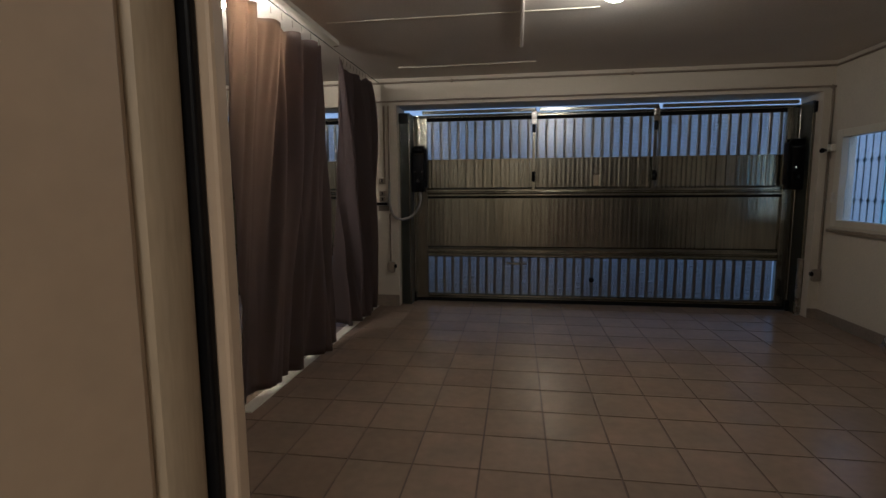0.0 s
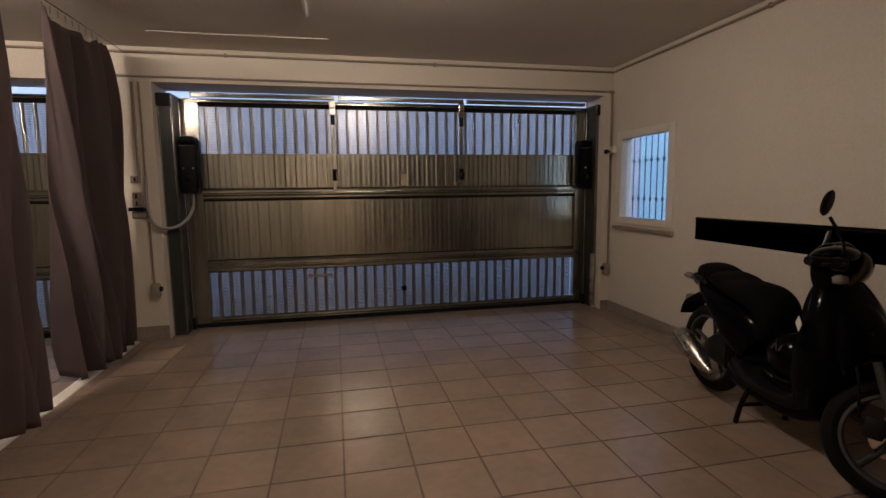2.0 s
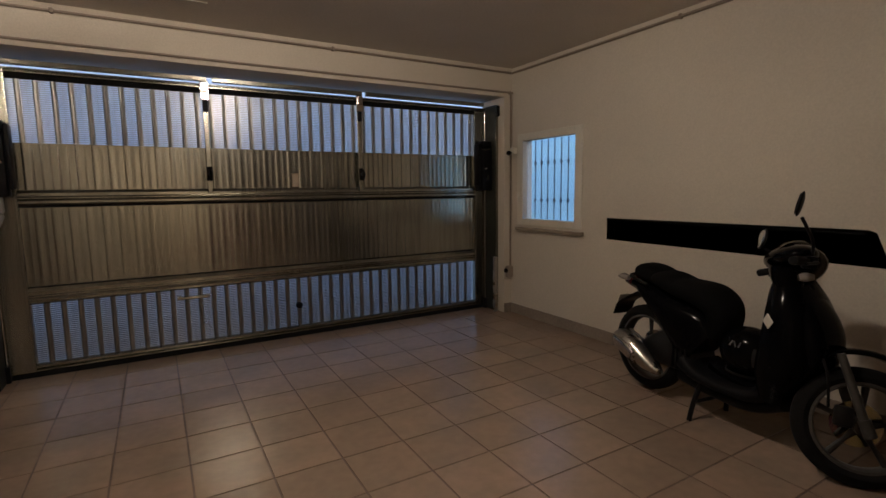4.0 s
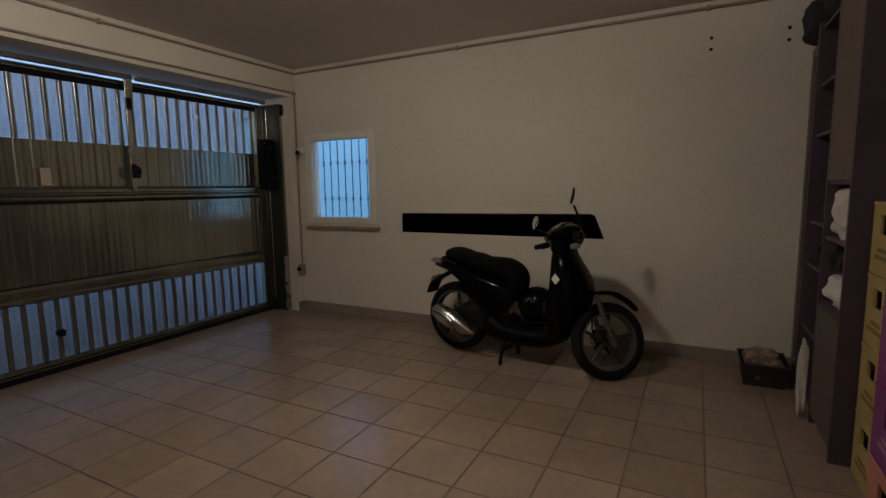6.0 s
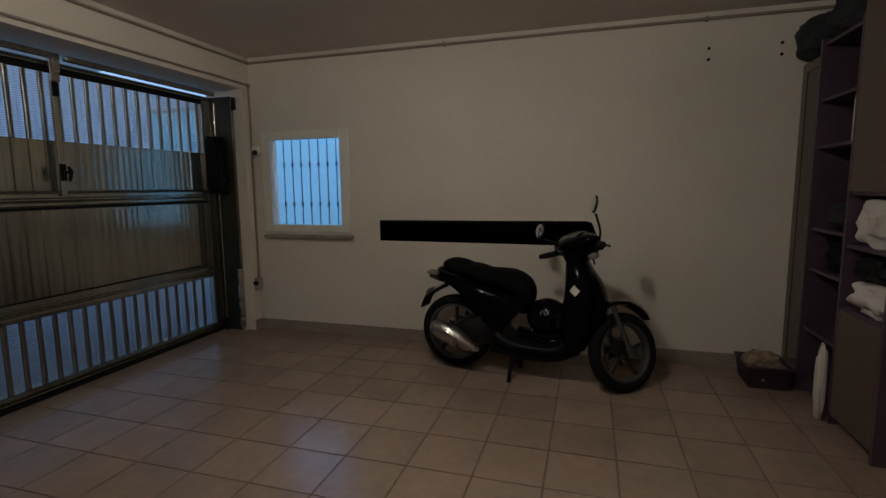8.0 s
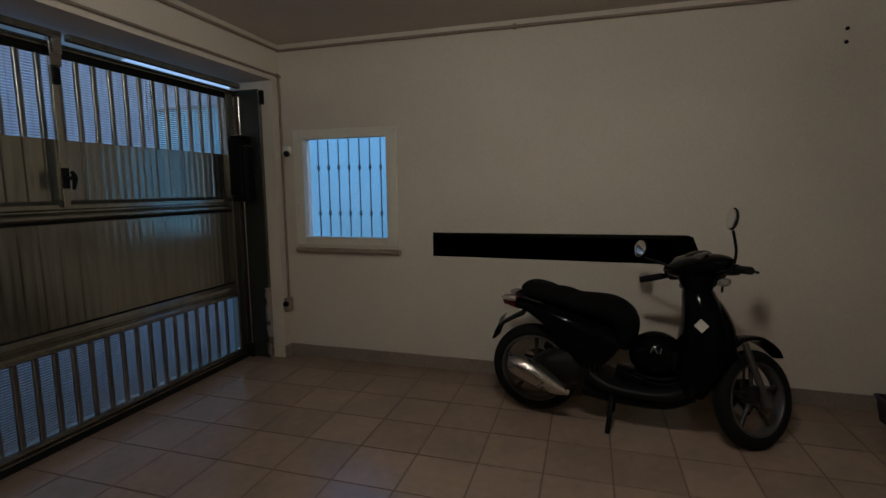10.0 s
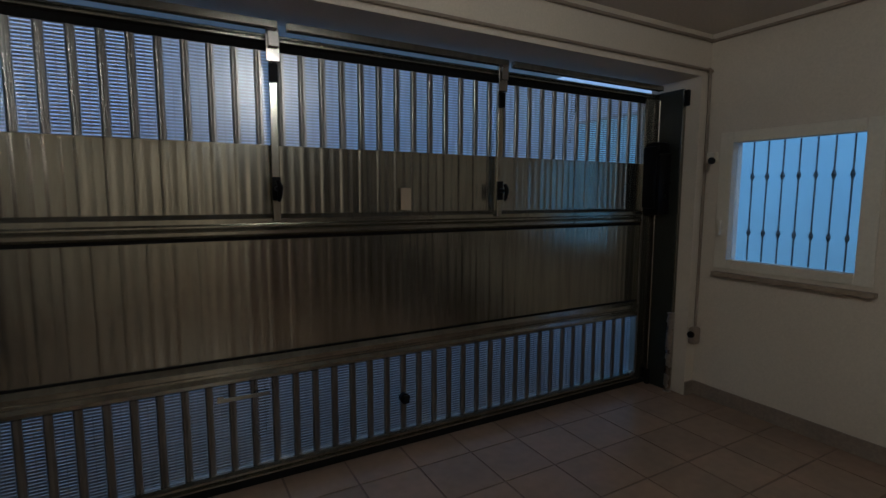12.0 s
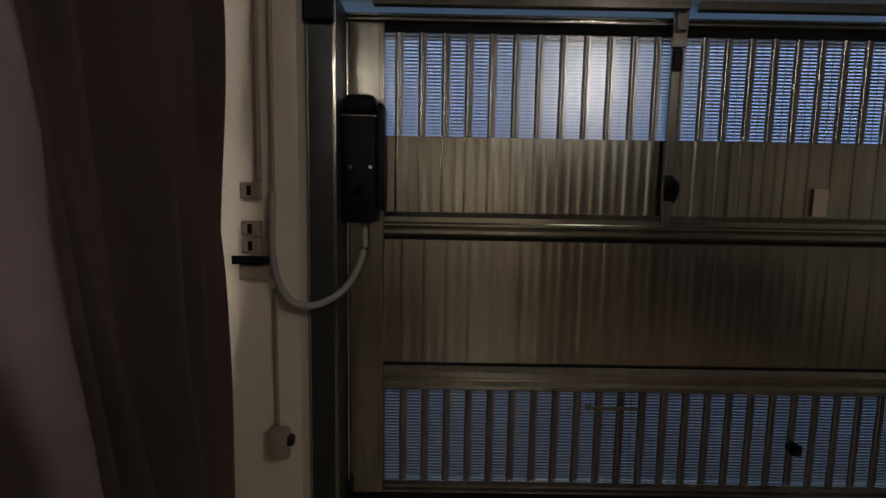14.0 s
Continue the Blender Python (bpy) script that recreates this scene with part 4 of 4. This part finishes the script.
for bx, by in ((2.04, 2.15), (2.15, 2.11)):
    bt = thing("glass_bottle", bx, by, 1.2105, "small empty glass bottle on the crate stack", "bottle", "bottles on the crates")
    b = bmesh.new()
    rod(b, (0, 0, 0), (0, 0, 0.08), 0.026, seg=16)
    rod(b, (0, 0, 0.08), (0, 0, 0.11), 0.026, 0.011, seg=16)
    rod(b, (0, 0, 0.11), (0, 0, 0.14), 0.011, seg=16)
    part("glass", b, BOTTLE, bt, "", True)
    part("cap", rods(((0, 0, 0.1405), (0, 0, 0.152), 0.013), seg=16), CHROME, bt, "", True)
bin_ = thing("black_crate", 1.30, 2.19, 0, "open black plastic bin before the crates", "bin")
part("shell", boxes((-0.17, 0.17, -0.2, -0.188, 0, 0.27), (-0.17, 0.17, 0.188, 0.2, 0, 0.27), (-0.17, -0.158, -0.1875, 0.1875, 0, 0.27), (0.158, 0.17, -0.1875, 0.1875, 0, 0.27), (-0.1575, 0.1575, -0.1875, 0.1875, 0, 0.012)), BLACK, bin_)
part("rim", boxes((-0.178, 0.178, 0.2005, 0.208, 0.25, 0.27), (-0.178, -0.1705, -0.208, 0.2, 0.25, 0.27), bevel=0.002), BLACK, bin_)


# ---- scooter ----
def wide_loft(points, seg=22, power=2.5):
    """A body along a side-view line: points (x, z, half width, thickness), cut across the line."""
    bm = bmesh.new()
    rings = []
    ends = [points[0]] + list(points) + [points[-1]]
    fine = []
    for i in range(1, len(ends) - 2):
        for k in range(4):
            t = k / 4
            fine.append(tuple(0.5 * (2 * b + (c - a) * t + (2 * a - 5 * b + 4 * c - d) * t * t + (3 * b - a - 3 * c + d) * t ** 3) for a, b, c, d in zip(*ends[i - 1:i + 3])))
    points = fine + [points[-1]]
    for i, (x, z, hw, th) in enumerate(points):
        a, b = points[max(i - 1, 0)], points[min(i + 1, len(points) - 1)]
        d = Vector((b[0] - a[0], 0, b[1] - a[1])).normalized()
        n = Vector((-d.z, 0, d.x))
        ring = []
        for k in range(seg):
            t = 2 * math.pi * k / seg
            c, s = math.cos(t), math.sin(t)
            ring.append(bm.verts.new(Vector((x, hw * math.copysign(abs(c) ** (2 / power), c), z)) + n * th / 2 * math.copysign(abs(s) ** (2 / power), s)))
        rings.append(ring)
    for a, b in zip(rings, rings[1:]):
        for k in range(seg):
            bm.faces.new((a[k], a[(k + 1) % seg], b[(k + 1) % seg], b[k]))
    bm.faces.new(rings[0])
    bm.faces.new(rings[-1])
    return bm


def ring_mesh(bm, x, z, r, profile, seg=48):
    """A wheel ring round the y axis: profile of (radius offset, y)."""
    rings = []
    for k in range(seg):
        a = 2 * math.pi * k / seg
        rings.append([bm.verts.new((x + (r + o) * math.cos(a), y, z + (r + o) * math.sin(a))) for o, y in profile])
    n = len(profile)
    for k in range(seg):
        a, b = rings[k], rings[(k + 1) % seg]
        for i in range(n):
            bm.faces.new((a[i], a[(i + 1) % n], b[(i + 1) % n], b[i]))
    return bm


def wheel(parent, x, z, r, width):
    w = part("wheel", rods(((x, -0.05, z), (x, 0.05, z), 0.035), seg=20), RIMGREY, parent, "", True)
    hw = width / 2
    part("tyre", ring_mesh(bmesh.new(), x, z, r, [(-0.062, hw * 0.8), (-0.04, hw), (-0.012, hw * 0.75), (0, hw * 0.3), (0, -hw * 0.3), (-0.012, -hw * 0.75), (-0.04, -hw), (-0.062, -hw * 0.8)]), RUBBER, w, "worn black rubber tyre", True)
    part("rim", ring_mesh(bmesh.new(), x, z, r - 0.062, [(0.004, hw * 0.78), (-0.012, hw * 0.82), (-0.02, hw * 0.5), (-0.02, -hw * 0.5), (-0.012, -hw * 0.82), (0.004, -hw * 0.78)]), RIMGREY, w, "grey alloy rim", True)
    for k in range(5):
        a = 2 * math.pi * k / 5 + 0.3
        sp = bmesh.new()
        c, s = math.cos(a), math.sin(a)
        tube(sp, [(x + c * 0.03, 0, z + s * 0.03), (x + c * (r - 0.12) * 0.6, 0.006, z + s * (r - 0.12) * 0.6), (x + c * (r - 0.08), 0, z + s * (r - 0.08))], [0.018, 0.010, 0.015], seg=8, steps=4)
        part("spoke", sp, SPOKE, w, "", True)
    disc = bmesh.new()
    rod(disc, (x, 0.052, z), (x, 0.056, z), 0.10, seg=32)
    part("brake_disc", disc, CHROME, w, "", True)
    return w


def scooter(x, y, turn, label):
    """Side view: x towards the front, wheel contacts at x = 0 and 1.25; the bars are turned to the left lock."""
    s = thing("motor_scooter", x, y, 0, label, "scooter", "", turn)
    s.matrix_basis = pose(x, y, 0, 0, 0, turn) @ pose(0, 0, 0, 0, 0.3, 0) @ Matrix.Translation((-1.25, 0, 0))
    steered = []

    def tail(bm, dx=0.16, dz=0.0):
        """Draws the rear overhang in, the more the further back."""
        for v in bm.verts:
            k = min(1.0, max(0.0, (0.34 - v.co.x) / 0.5))
            v.co.x += dx * k
            v.co.z -= dz * min(1.0, k * 1.3)
        return bm

    def back(bm, dx, z0, z1):
        """Leans a part of the front back, the more the higher up."""
        for v in bm.verts:
            v.co.x -= dx * min(1.0, max(0.0, (v.co.z - z0) / (z1 - z0)))
        return bm

    wheel(s, 0.065, 0.272, 0.272, 0.095)
    steered.append(wheel(s, 1.25, 0.258, 0.258, 0.085))
    # fairings
    part("rear_body", tail(wide_loft([(-0.26, 0.68, 0.04, 0.05), (-0.16, 0.675, 0.08, 0.09), (-0.03, 0.65, 0.12, 0.12), (0.13, 0.60, 0.14, 0.18), (0.28, 0.54, 0.145, 0.26), (0.42, 0.46, 0.13, 0.34), (0.50, 0.40, 0.11, 0.30)])), GLOSS, s, "glossy black rear fairing", True)
    part("seat", tail(wide_loft([(0.06, 0.735, 0.10, 0.06), (0.10, 0.745, 0.125, 0.09), (0.20, 0.735, 0.138, 0.10), (0.30, 0.715, 0.142, 0.10), (0.40, 0.705, 0.142, 0.12), (0.50, 0.69, 0.135, 0.14), (0.575, 0.64, 0.12, 0.15), (0.59, 0.56, 0.105, 0.13), (0.565, 0.48, 0.09, 0.09)])), SEAT, s, "black padded seat", True)
    part("rear_seat_pad", tail(wide_loft([(-0.165, 0.755, 0.05, 0.05), (-0.15, 0.765, 0.095, 0.09), (-0.08, 0.767, 0.11, 0.11), (0.03, 0.757, 0.112, 0.11), (0.105, 0.747, 0.10, 0.09), (0.12, 0.742, 0.06, 0.05)])), SEAT, s, "raised black rear pad", True)
    rack = bmesh.new()
    for sy in (-1, 1):
        tube(rack, [(0.02, sy * 0.10, 0.70), (-0.14, sy * 0.11, 0.73), (-0.20, sy * 0.075, 0.735), (-0.215, 0, 0.735)], 0.011)
    part("rear_rack", tail(rack), BLACK, s, "black grab rail", True)
    part("tail_light", tail(wide_loft([(-0.30, 0.675, 0.035, 0.04), (-0.26, 0.685, 0.05, 0.075), (-0.19, 0.675, 0.06, 0.085)])), TAIL, s, "red tail light lens", True)
    for sy in (-1, 1):
        part("indicator", tail(wide_loft([(-0.29, 0.715, 0.012, 0.015), (-0.25, 0.72, 0.022, 0.04), (-0.20, 0.715, 0.016, 0.03)])), INDIC, s, "clear indicator lamp", True).location.y = sy * 0.095
    part("rear_mudguard", tail(wide_loft([(-0.18, 0.61, 0.07, 0.03), (-0.25, 0.57, 0.075, 0.025), (-0.32, 0.52, 0.08, 0.02), (-0.355, 0.44, 0.08, 0.018)])), BLACK, s, "", True)
    pl = part("number_plate", boxes((-0.003, 0.003, -0.07, 0.07, -0.07, 0.07), bevel=0.001), FRAME, s, "small pale plate")
    pl.matrix_basis = pose(-0.178, 0, 0.515, 0, 24, 0)
    # engine, swing arm, exhaust
    eng = part("engine", wide_loft([(0.05, 0.27, 0.05, 0.10), (0.13, 0.29, 0.085, 0.17), (0.22, 0.31, 0.10, 0.22), (0.36, 0.33, 0.10, 0.24), (0.46, 0.36, 0.09, 0.2)]), ENGINE, s, "dark grey engine block", True)
    for i in range(4):
        part("cooling_fin", boxes((0.34 + i * 0.03, 0.346 + i * 0.03, -0.115, 0.115, 0.24, 0.42), bevel=0.002), ENGINE, eng)
    part("shock_absorber", rods(((0.10, 0.11, 0.30), (0.17, 0.11, 0.56), 0.018), ((0.115, 0.11, 0.36), (0.16, 0.11, 0.52), 0.03), seg=14), ENGINE, s, "", True)
    ex = part("exhaust", wide_loft([(-0.06, 0.345, 0.03, 0.05), (-0.03, 0.335, 0.055, 0.11), (0.05, 0.305, 0.066, 0.14), (0.15, 0.26, 0.058, 0.12), (0.23, 0.222, 0.04, 0.08), (0.30, 0.20, 0.016, 0.03)], power=2.0), STEELBRIGHT, s, "bright steel silencer", True)
    ex.location.y = -0.165
    part("heat_shield", wide_loft([(-0.01, 0.328, 0.010, 0.06), (0.06, 0.302, 0.014, 0.08), (0.14, 0.265, 0.012, 0.06)]), CHROME, ex, "", True).location.y = -0.062
    # floor board and leg shield
    part("footboard", wide_loft([(0.40, 0.30, 0.13, 0.12), (0.52, 0.255, 0.15, 0.09), (0.70, 0.245, 0.15, 0.08), (0.84, 0.26, 0.145, 0.09), (0.92, 0.32, 0.14, 0.10)]), BLACK, s, "black plastic footboard", True)
    part("belly_pan", wide_loft([(0.36, 0.20, 0.08, 0.10), (0.55, 0.185, 0.10, 0.09), (0.80, 0.19, 0.10, 0.09), (0.95, 0.25, 0.07, 0.08)]), BLACK, s, "", True)
    part("tunnel", wide_loft([(0.54, 0.31, 0.05, 0.10), (0.66, 0.30, 0.08, 0.09), (0.80, 0.29, 0.09, 0.08), (0.90, 0.31, 0.06, 0.10)]), GLOSS, s, "low hump along the footboard", True)
    part("leg_shield", back(wide_loft([(0.93, 0.28, 0.15, 0.16), (0.96, 0.40, 0.185, 0.23), (1.0, 0.52, 0.20, 0.25), (1.015, 0.64, 0.19, 0.23), (1.01, 0.74, 0.165, 0.20), (0.99, 0.83, 0.12, 0.15), (0.975, 0.89, 0.07, 0.10)]), 0.055, 0.30, 0.80), GLOSS, s, "glossy black leg shield", True)
    part("front_nose", back(wide_loft([(1.08, 0.45, 0.08, 0.08), (1.11, 0.55, 0.12, 0.11), (1.105, 0.65, 0.125, 0.11), (1.07, 0.75, 0.10, 0.09), (1.03, 0.82, 0.06, 0.05)]), 0.055, 0.30, 0.80), GLOSS, s, "", True)
    for sy in (-1, 1):
        lamp = part("front_indicator", wide_loft([(0.93, 0.862, 0.018, 0.03), (0.955, 0.868, 0.032, 0.045), (0.985, 0.872, 0.02, 0.03)]), INDIC, s, "clear front indicator", True)
        lamp.location.y = sy * 0.125
        steered.append(lamp)
    part("sticker", boxes((-0.026, 0.026, -0.0015, 0.0015, -0.026, 0.026), bevel=0.001), FRAME, s, "pale sticker on the shield").matrix_basis = pose(0.955, -0.200, 0.685, 0, 0, -22) @ pose(0, 0, 0, 0, 38, 0)
    # turned front end
    steered.append(part("front_mudguard", wide_loft([(1.02, 0.43, 0.05, 0.02), (1.07, 0.52, 0.062, 0.026), (1.15, 0.57, 0.068, 0.03), (1.26, 0.58, 0.068, 0.03), (1.34, 0.555, 0.06, 0.026), (1.41, 0.515, 0.05, 0.02), (1.455, 0.47, 0.035, 0.014)]), GLOSS, s, "glossy black front mudguard", True))
    for sy in (-1, 1):
        fork = bmesh.new()
        rod(fork, (1.25, sy * 0.075, 0.26), (1.13, sy * 0.075, 0.56), 0.019, 0.016, seg=14)
        rod(fork, (1.265, sy * 0.075, 0.23), (1.235, sy * 0.075, 0.30), 0.025, seg=14)
        steered.append(part("fork_leg", fork, RIMGREY, s, "grey fork leg", True))
    steered.append(part("brake_caliper", boxes((1.13, 1.20, -0.09, -0.056, 0.25, 0.34), bevel=0.012), ENGINE, s, "", True))
    steered.append(part("steering_head", back(wide_loft([(0.99, 0.80, 0.05, 0.09), (0.965, 0.87, 0.085, 0.14), (0.97, 0.945, 0.11, 0.17), (1.0, 1.0, 0.09, 0.13), (1.02, 1.03, 0.05, 0.06)]), 0.05, 0.70, 0.80), GLOSS, s, "", True))
    steered.append(part("headlight", back(wide_loft([(1.03, 0.86, 0.05, 0.04), (1.065, 0.91, 0.085, 0.06), (1.075, 0.96, 0.08, 0.06), (1.055, 1.005, 0.04, 0.03)]), 0.05, 0.70, 0.80), SMOKED, s, "dark unlit headlight lens", True))
    cover = bmesh.new()
    bmesh.ops.create_uvsphere(cover, u_segments=28, v_segments=14, radius=1, matrix=Matrix.Translation((0.915, 0, 0.962)) @ pose(0, 0, 0, 0, -14, 0) @ Matrix.Diagonal((0.105, 0.215, 0.060, 1)))
    steered.append(part("handlebar_cover", cover, GLOSS, s, "glossy black handlebar cover", True))
    steered.append(part("dial_glass", wide_loft([(0.845, 0.985, 0.10, 0.008), (0.875, 1.012, 0.11, 0.012), (0.90, 1.024, 0.10, 0.008)]), SMOKED, s, "dark instrument glass", True))
    for sy in (-1, 1):
        bar = bmesh.new()
        tube(bar, [(0.97, sy * 0.06, 0.92), (0.955, sy * 0.18, 0.935), (0.90, sy * 0.27, 0.92)], 0.013)
        hb = part("handlebar", bar, GLOSS, s, "", True)
        part("grip", rods(((0.915, sy * 0.25, 0.924), (0.855, sy * 0.36, 0.907), 0.019), seg=14), RUBBER, hb, "black rubber grip", True)
        lv = bmesh.new()
        tube(lv, [(0.96, sy * 0.20, 0.93), (0.96, sy * 0.27, 0.92), (0.90, sy * 0.36, 0.90)], 0.007)
        part("brake_lever", lv, BLACK, hb, "", True)
        part("switch_box", boxes((0.92, 0.975, sy * 0.19 - 0.025, sy * 0.19 + 0.025, 0.90, 0.955), bevel=0.01), BLACK, hb, "", True)
        mr = bmesh.new()
        drop, aft, out = (0.0, 0.015, 0.275) if sy < 0 else (0.075, 0.04, 0.335)
        tube(mr, [(0.955, sy * 0.19, 0.945), (0.95 - aft / 2, sy * 0.22, 1.02 - drop / 2), (0.90 - aft, sy * (out - 0.015), 1.11 - drop)], 0.007)
        yaw = -15 if sy < 0 else 14
        facing = Matrix.Translation((0.885 - aft, sy * out, 1.165 - drop)) @ pose(0, 0, 0, 0, 9, yaw)
        mi = part("mirror_stem", mr, BLACK, s, "", True)
        cap = bmesh.new()
        bmesh.ops.create_uvsphere(cap, u_segments=24, v_segments=12, radius=1, matrix=facing @ Matrix.Diagonal((0.011, 0.044, 0.056, 1)))
        part("mirror_shell", cap, BLACK, mi, "black oval mirror shell", True)
        gl = bmesh.new()
        bmesh.ops.create_uvsphere(gl, u_segments=24, v_segments=12, radius=1, matrix=facing @ Matrix.Translation((-0.009, 0, 0)) @ Matrix.Diagonal((0.0045, 0.039, 0.050, 1)))
        part("mirror_glass", gl, MIRROR, mi, "silvered mirror glass", True)
        steered += [hb, mi]
    foot, head = Vector((1.19, 0, 0.276)), Vector((0.96, 0, 0.95))
    lock = Matrix.Translation(foot) @ Matrix.Rotation(radians(LOCK), 4, head - foot) @ Matrix.Translation(-foot)
    for p in steered:
        p.matrix_basis = lock @ p.matrix_basis
    # stand and cables
    st = bmesh.new()
    for sy in (-1, 1):
        tube(st, [(0.53, sy * 0.08, 0.22), (0.525, sy * 0.13, 0.10), (0.515, sy * 0.15, -0.018)], 0.014)
        box(st, 0.475, 0.55, sy * 0.15 - 0.02, sy * 0.15 + 0.02, -0.0285, -0.018)
    rod(st, (0.525, -0.13, 0.10), (0.525, 0.13, 0.10), 0.011)
    part("centre_stand", st, BLACK, s, "black steel centre stand", True)
    cb = bmesh.new()
    tube(cb, [(0.99, -0.10, 0.93), (1.04, -0.10, 0.90), (1.05, -0.05, 0.84)], 0.006)
    part("cable", cb, RUBBER, s, "", True)
    cb = bmesh.new()
    tube(cb, [(1.10, -0.06, 0.58), (1.16, -0.09, 0.48), (1.17, -0.085, 0.34)], 0.006)
    part("cable", cb, RUBBER, s, "", True)
    return s


def helmet(x, y, z, turn, label):
    """A round open-face helmet: shell, visor, trim and a pale emblem."""
    h = thing("helmet", x, y, z, label, "helmet", "", turn)
    b = bmesh.new()
    bmesh.ops.create_uvsphere(b, u_segments=32, v_segments=20, radius=1, matrix=Matrix.Translation((0, 0, 0.115)) @ Matrix.Diagonal((0.145, 0.122, 0.130, 1)))
    bmesh.ops.bisect_plane(b, geom=b.verts[:] + b.edges[:] + b.faces[:], plane_co=(0, 0, 0.012), plane_no=(0, 0, -1), clear_outer=True)
    bmesh.ops.holes_fill(b, edges=[e for e in b.edges if e.is_boundary])
    part("shell", b, GLOSS, h, "glossy black shell", True)
    part("trim", ring_flat(0.112, 0.093, 0.0, 0.0115), RUBBER, h, "rubber edge trim", True)
    v = bmesh.new()
    bmesh.ops.create_uvsphere(v, u_segments=24, v_segments=14, radius=1, matrix=Matrix.Translation((0.008, 0, 0.115)) @ Matrix.Diagonal((0.145, 0.124, 0.128, 1)))
    for co, no in (((0.085, 0, 0), (-1, 0, 0)), ((0, 0, 0.165), (0, 0, 1)), ((0, 0, 0.07), (0, 0, -1))):
        bmesh.ops.bisect_plane(v, geom=v.verts[:] + v.edges[:] + v.faces[:], plane_co=co, plane_no=no, clear_outer=True)
    bmesh.ops.solidify(v, geom=v.faces[:], thickness=0.003)
    part("visor", v, PANEL, h, "dark visor", True)
    for dx, tilt, ln in ((-0.022, 20, 0.030), (0.0, -35, 0.034), (0.024, 15, 0.030)):
        e = part("emblem", boxes((-0.004, 0.004, -0.0012, 0.0012, -ln / 2, ln / 2), bevel=0.0008), RIMGREY, h, "small grey emblem stroke")
        ang = math.asin(0.055 / 0.13)
        ry = 0.122 * math.cos(ang) * math.sqrt(1 - (dx / 0.145) ** 2)
        e.matrix_basis = pose(dx, -ry - 0.002, 0.115 + 0.055, -20, tilt, 0)
    return h


def ring_flat(rx, ry, z0, z1, seg=36):
    """A low oval band standing on its edge."""
    bm = bmesh.new()
    rings = []
    for k in range(seg):
        a = 2 * math.pi * k / seg
        rings.append([bm.verts.new((q * rx * math.cos(a), q * ry * math.sin(a), z)) for q, z in ((1, z0), (1, z1), (0.93, z1), (0.93, z0))])
    for k in range(seg):
        a, b = rings[k], rings[(k + 1) % seg]
        for i in range(4):
            bm.faces.new((a[i], a[(i + 1) % 4], b[(i + 1) % 4], b[i]))
    return bm


LOCK = 45.5
scooter(2.875, 3.385, -98.0, "black step-through scooter with large wheels parked by the wall")
helmet(2.925, 3.88, 0.339, -98, "round black helmet lying on the scooter footboard")


# ---- floor tiles ----
def tile_mesh():
    bm = bmesh.new()
    h = TILE_PITCH / 2 - 0.0037
    box(bm, -h, h, -h, h, -0.010, 0.0)
    for v in bm.verts:
        if v.co.z > -0.001:
            v.co.x *= 0.993
            v.co.y *= 0.993
    me = bpy.data.meshes.new("tile")
    bm.to_mesh(me)
    bm.free()
    me.materials.append(TILE)
    return me


TILE_PITCH, TX, TY = 0.3265, 0.692, 3.793
shared = tile_mesh()
rest = bmesh.new()
h = TILE_PITCH / 2 - 0.0037
rnd = random.Random(4)
for i in range(-20, 10):
    for j in range(-14, 12):
        cx, cy = TX + (i + 0.5) * TILE_PITCH, TY + (j + 0.5) * TILE_PITCH
        if cx - h > EAST or cy - h > NORTH + 0.45 or cx + h < WEST or cy + h < -0.6:
            continue
        if -1.1 < cx < EAST - h and 1.7 < cy < OUT - h:
            t = new("tile", shared)
            t.parent = floor
            t.matrix_basis = pose(cx, cy, rnd.uniform(-0.0005, 0.0004), rnd.uniform(-0.08, 0.08), rnd.uniform(-0.08, 0.08), 90 * rnd.randrange(4))
        else:
            box(rest, cx - h, min(cx + h, EAST + 0.05), cy - h, min(cy + h, OUT - 0.005), -0.010, rnd.uniform(-0.0005, 0.0004))
tagged(finish(rest, "tiles", TILE, floor), kind="stuff")
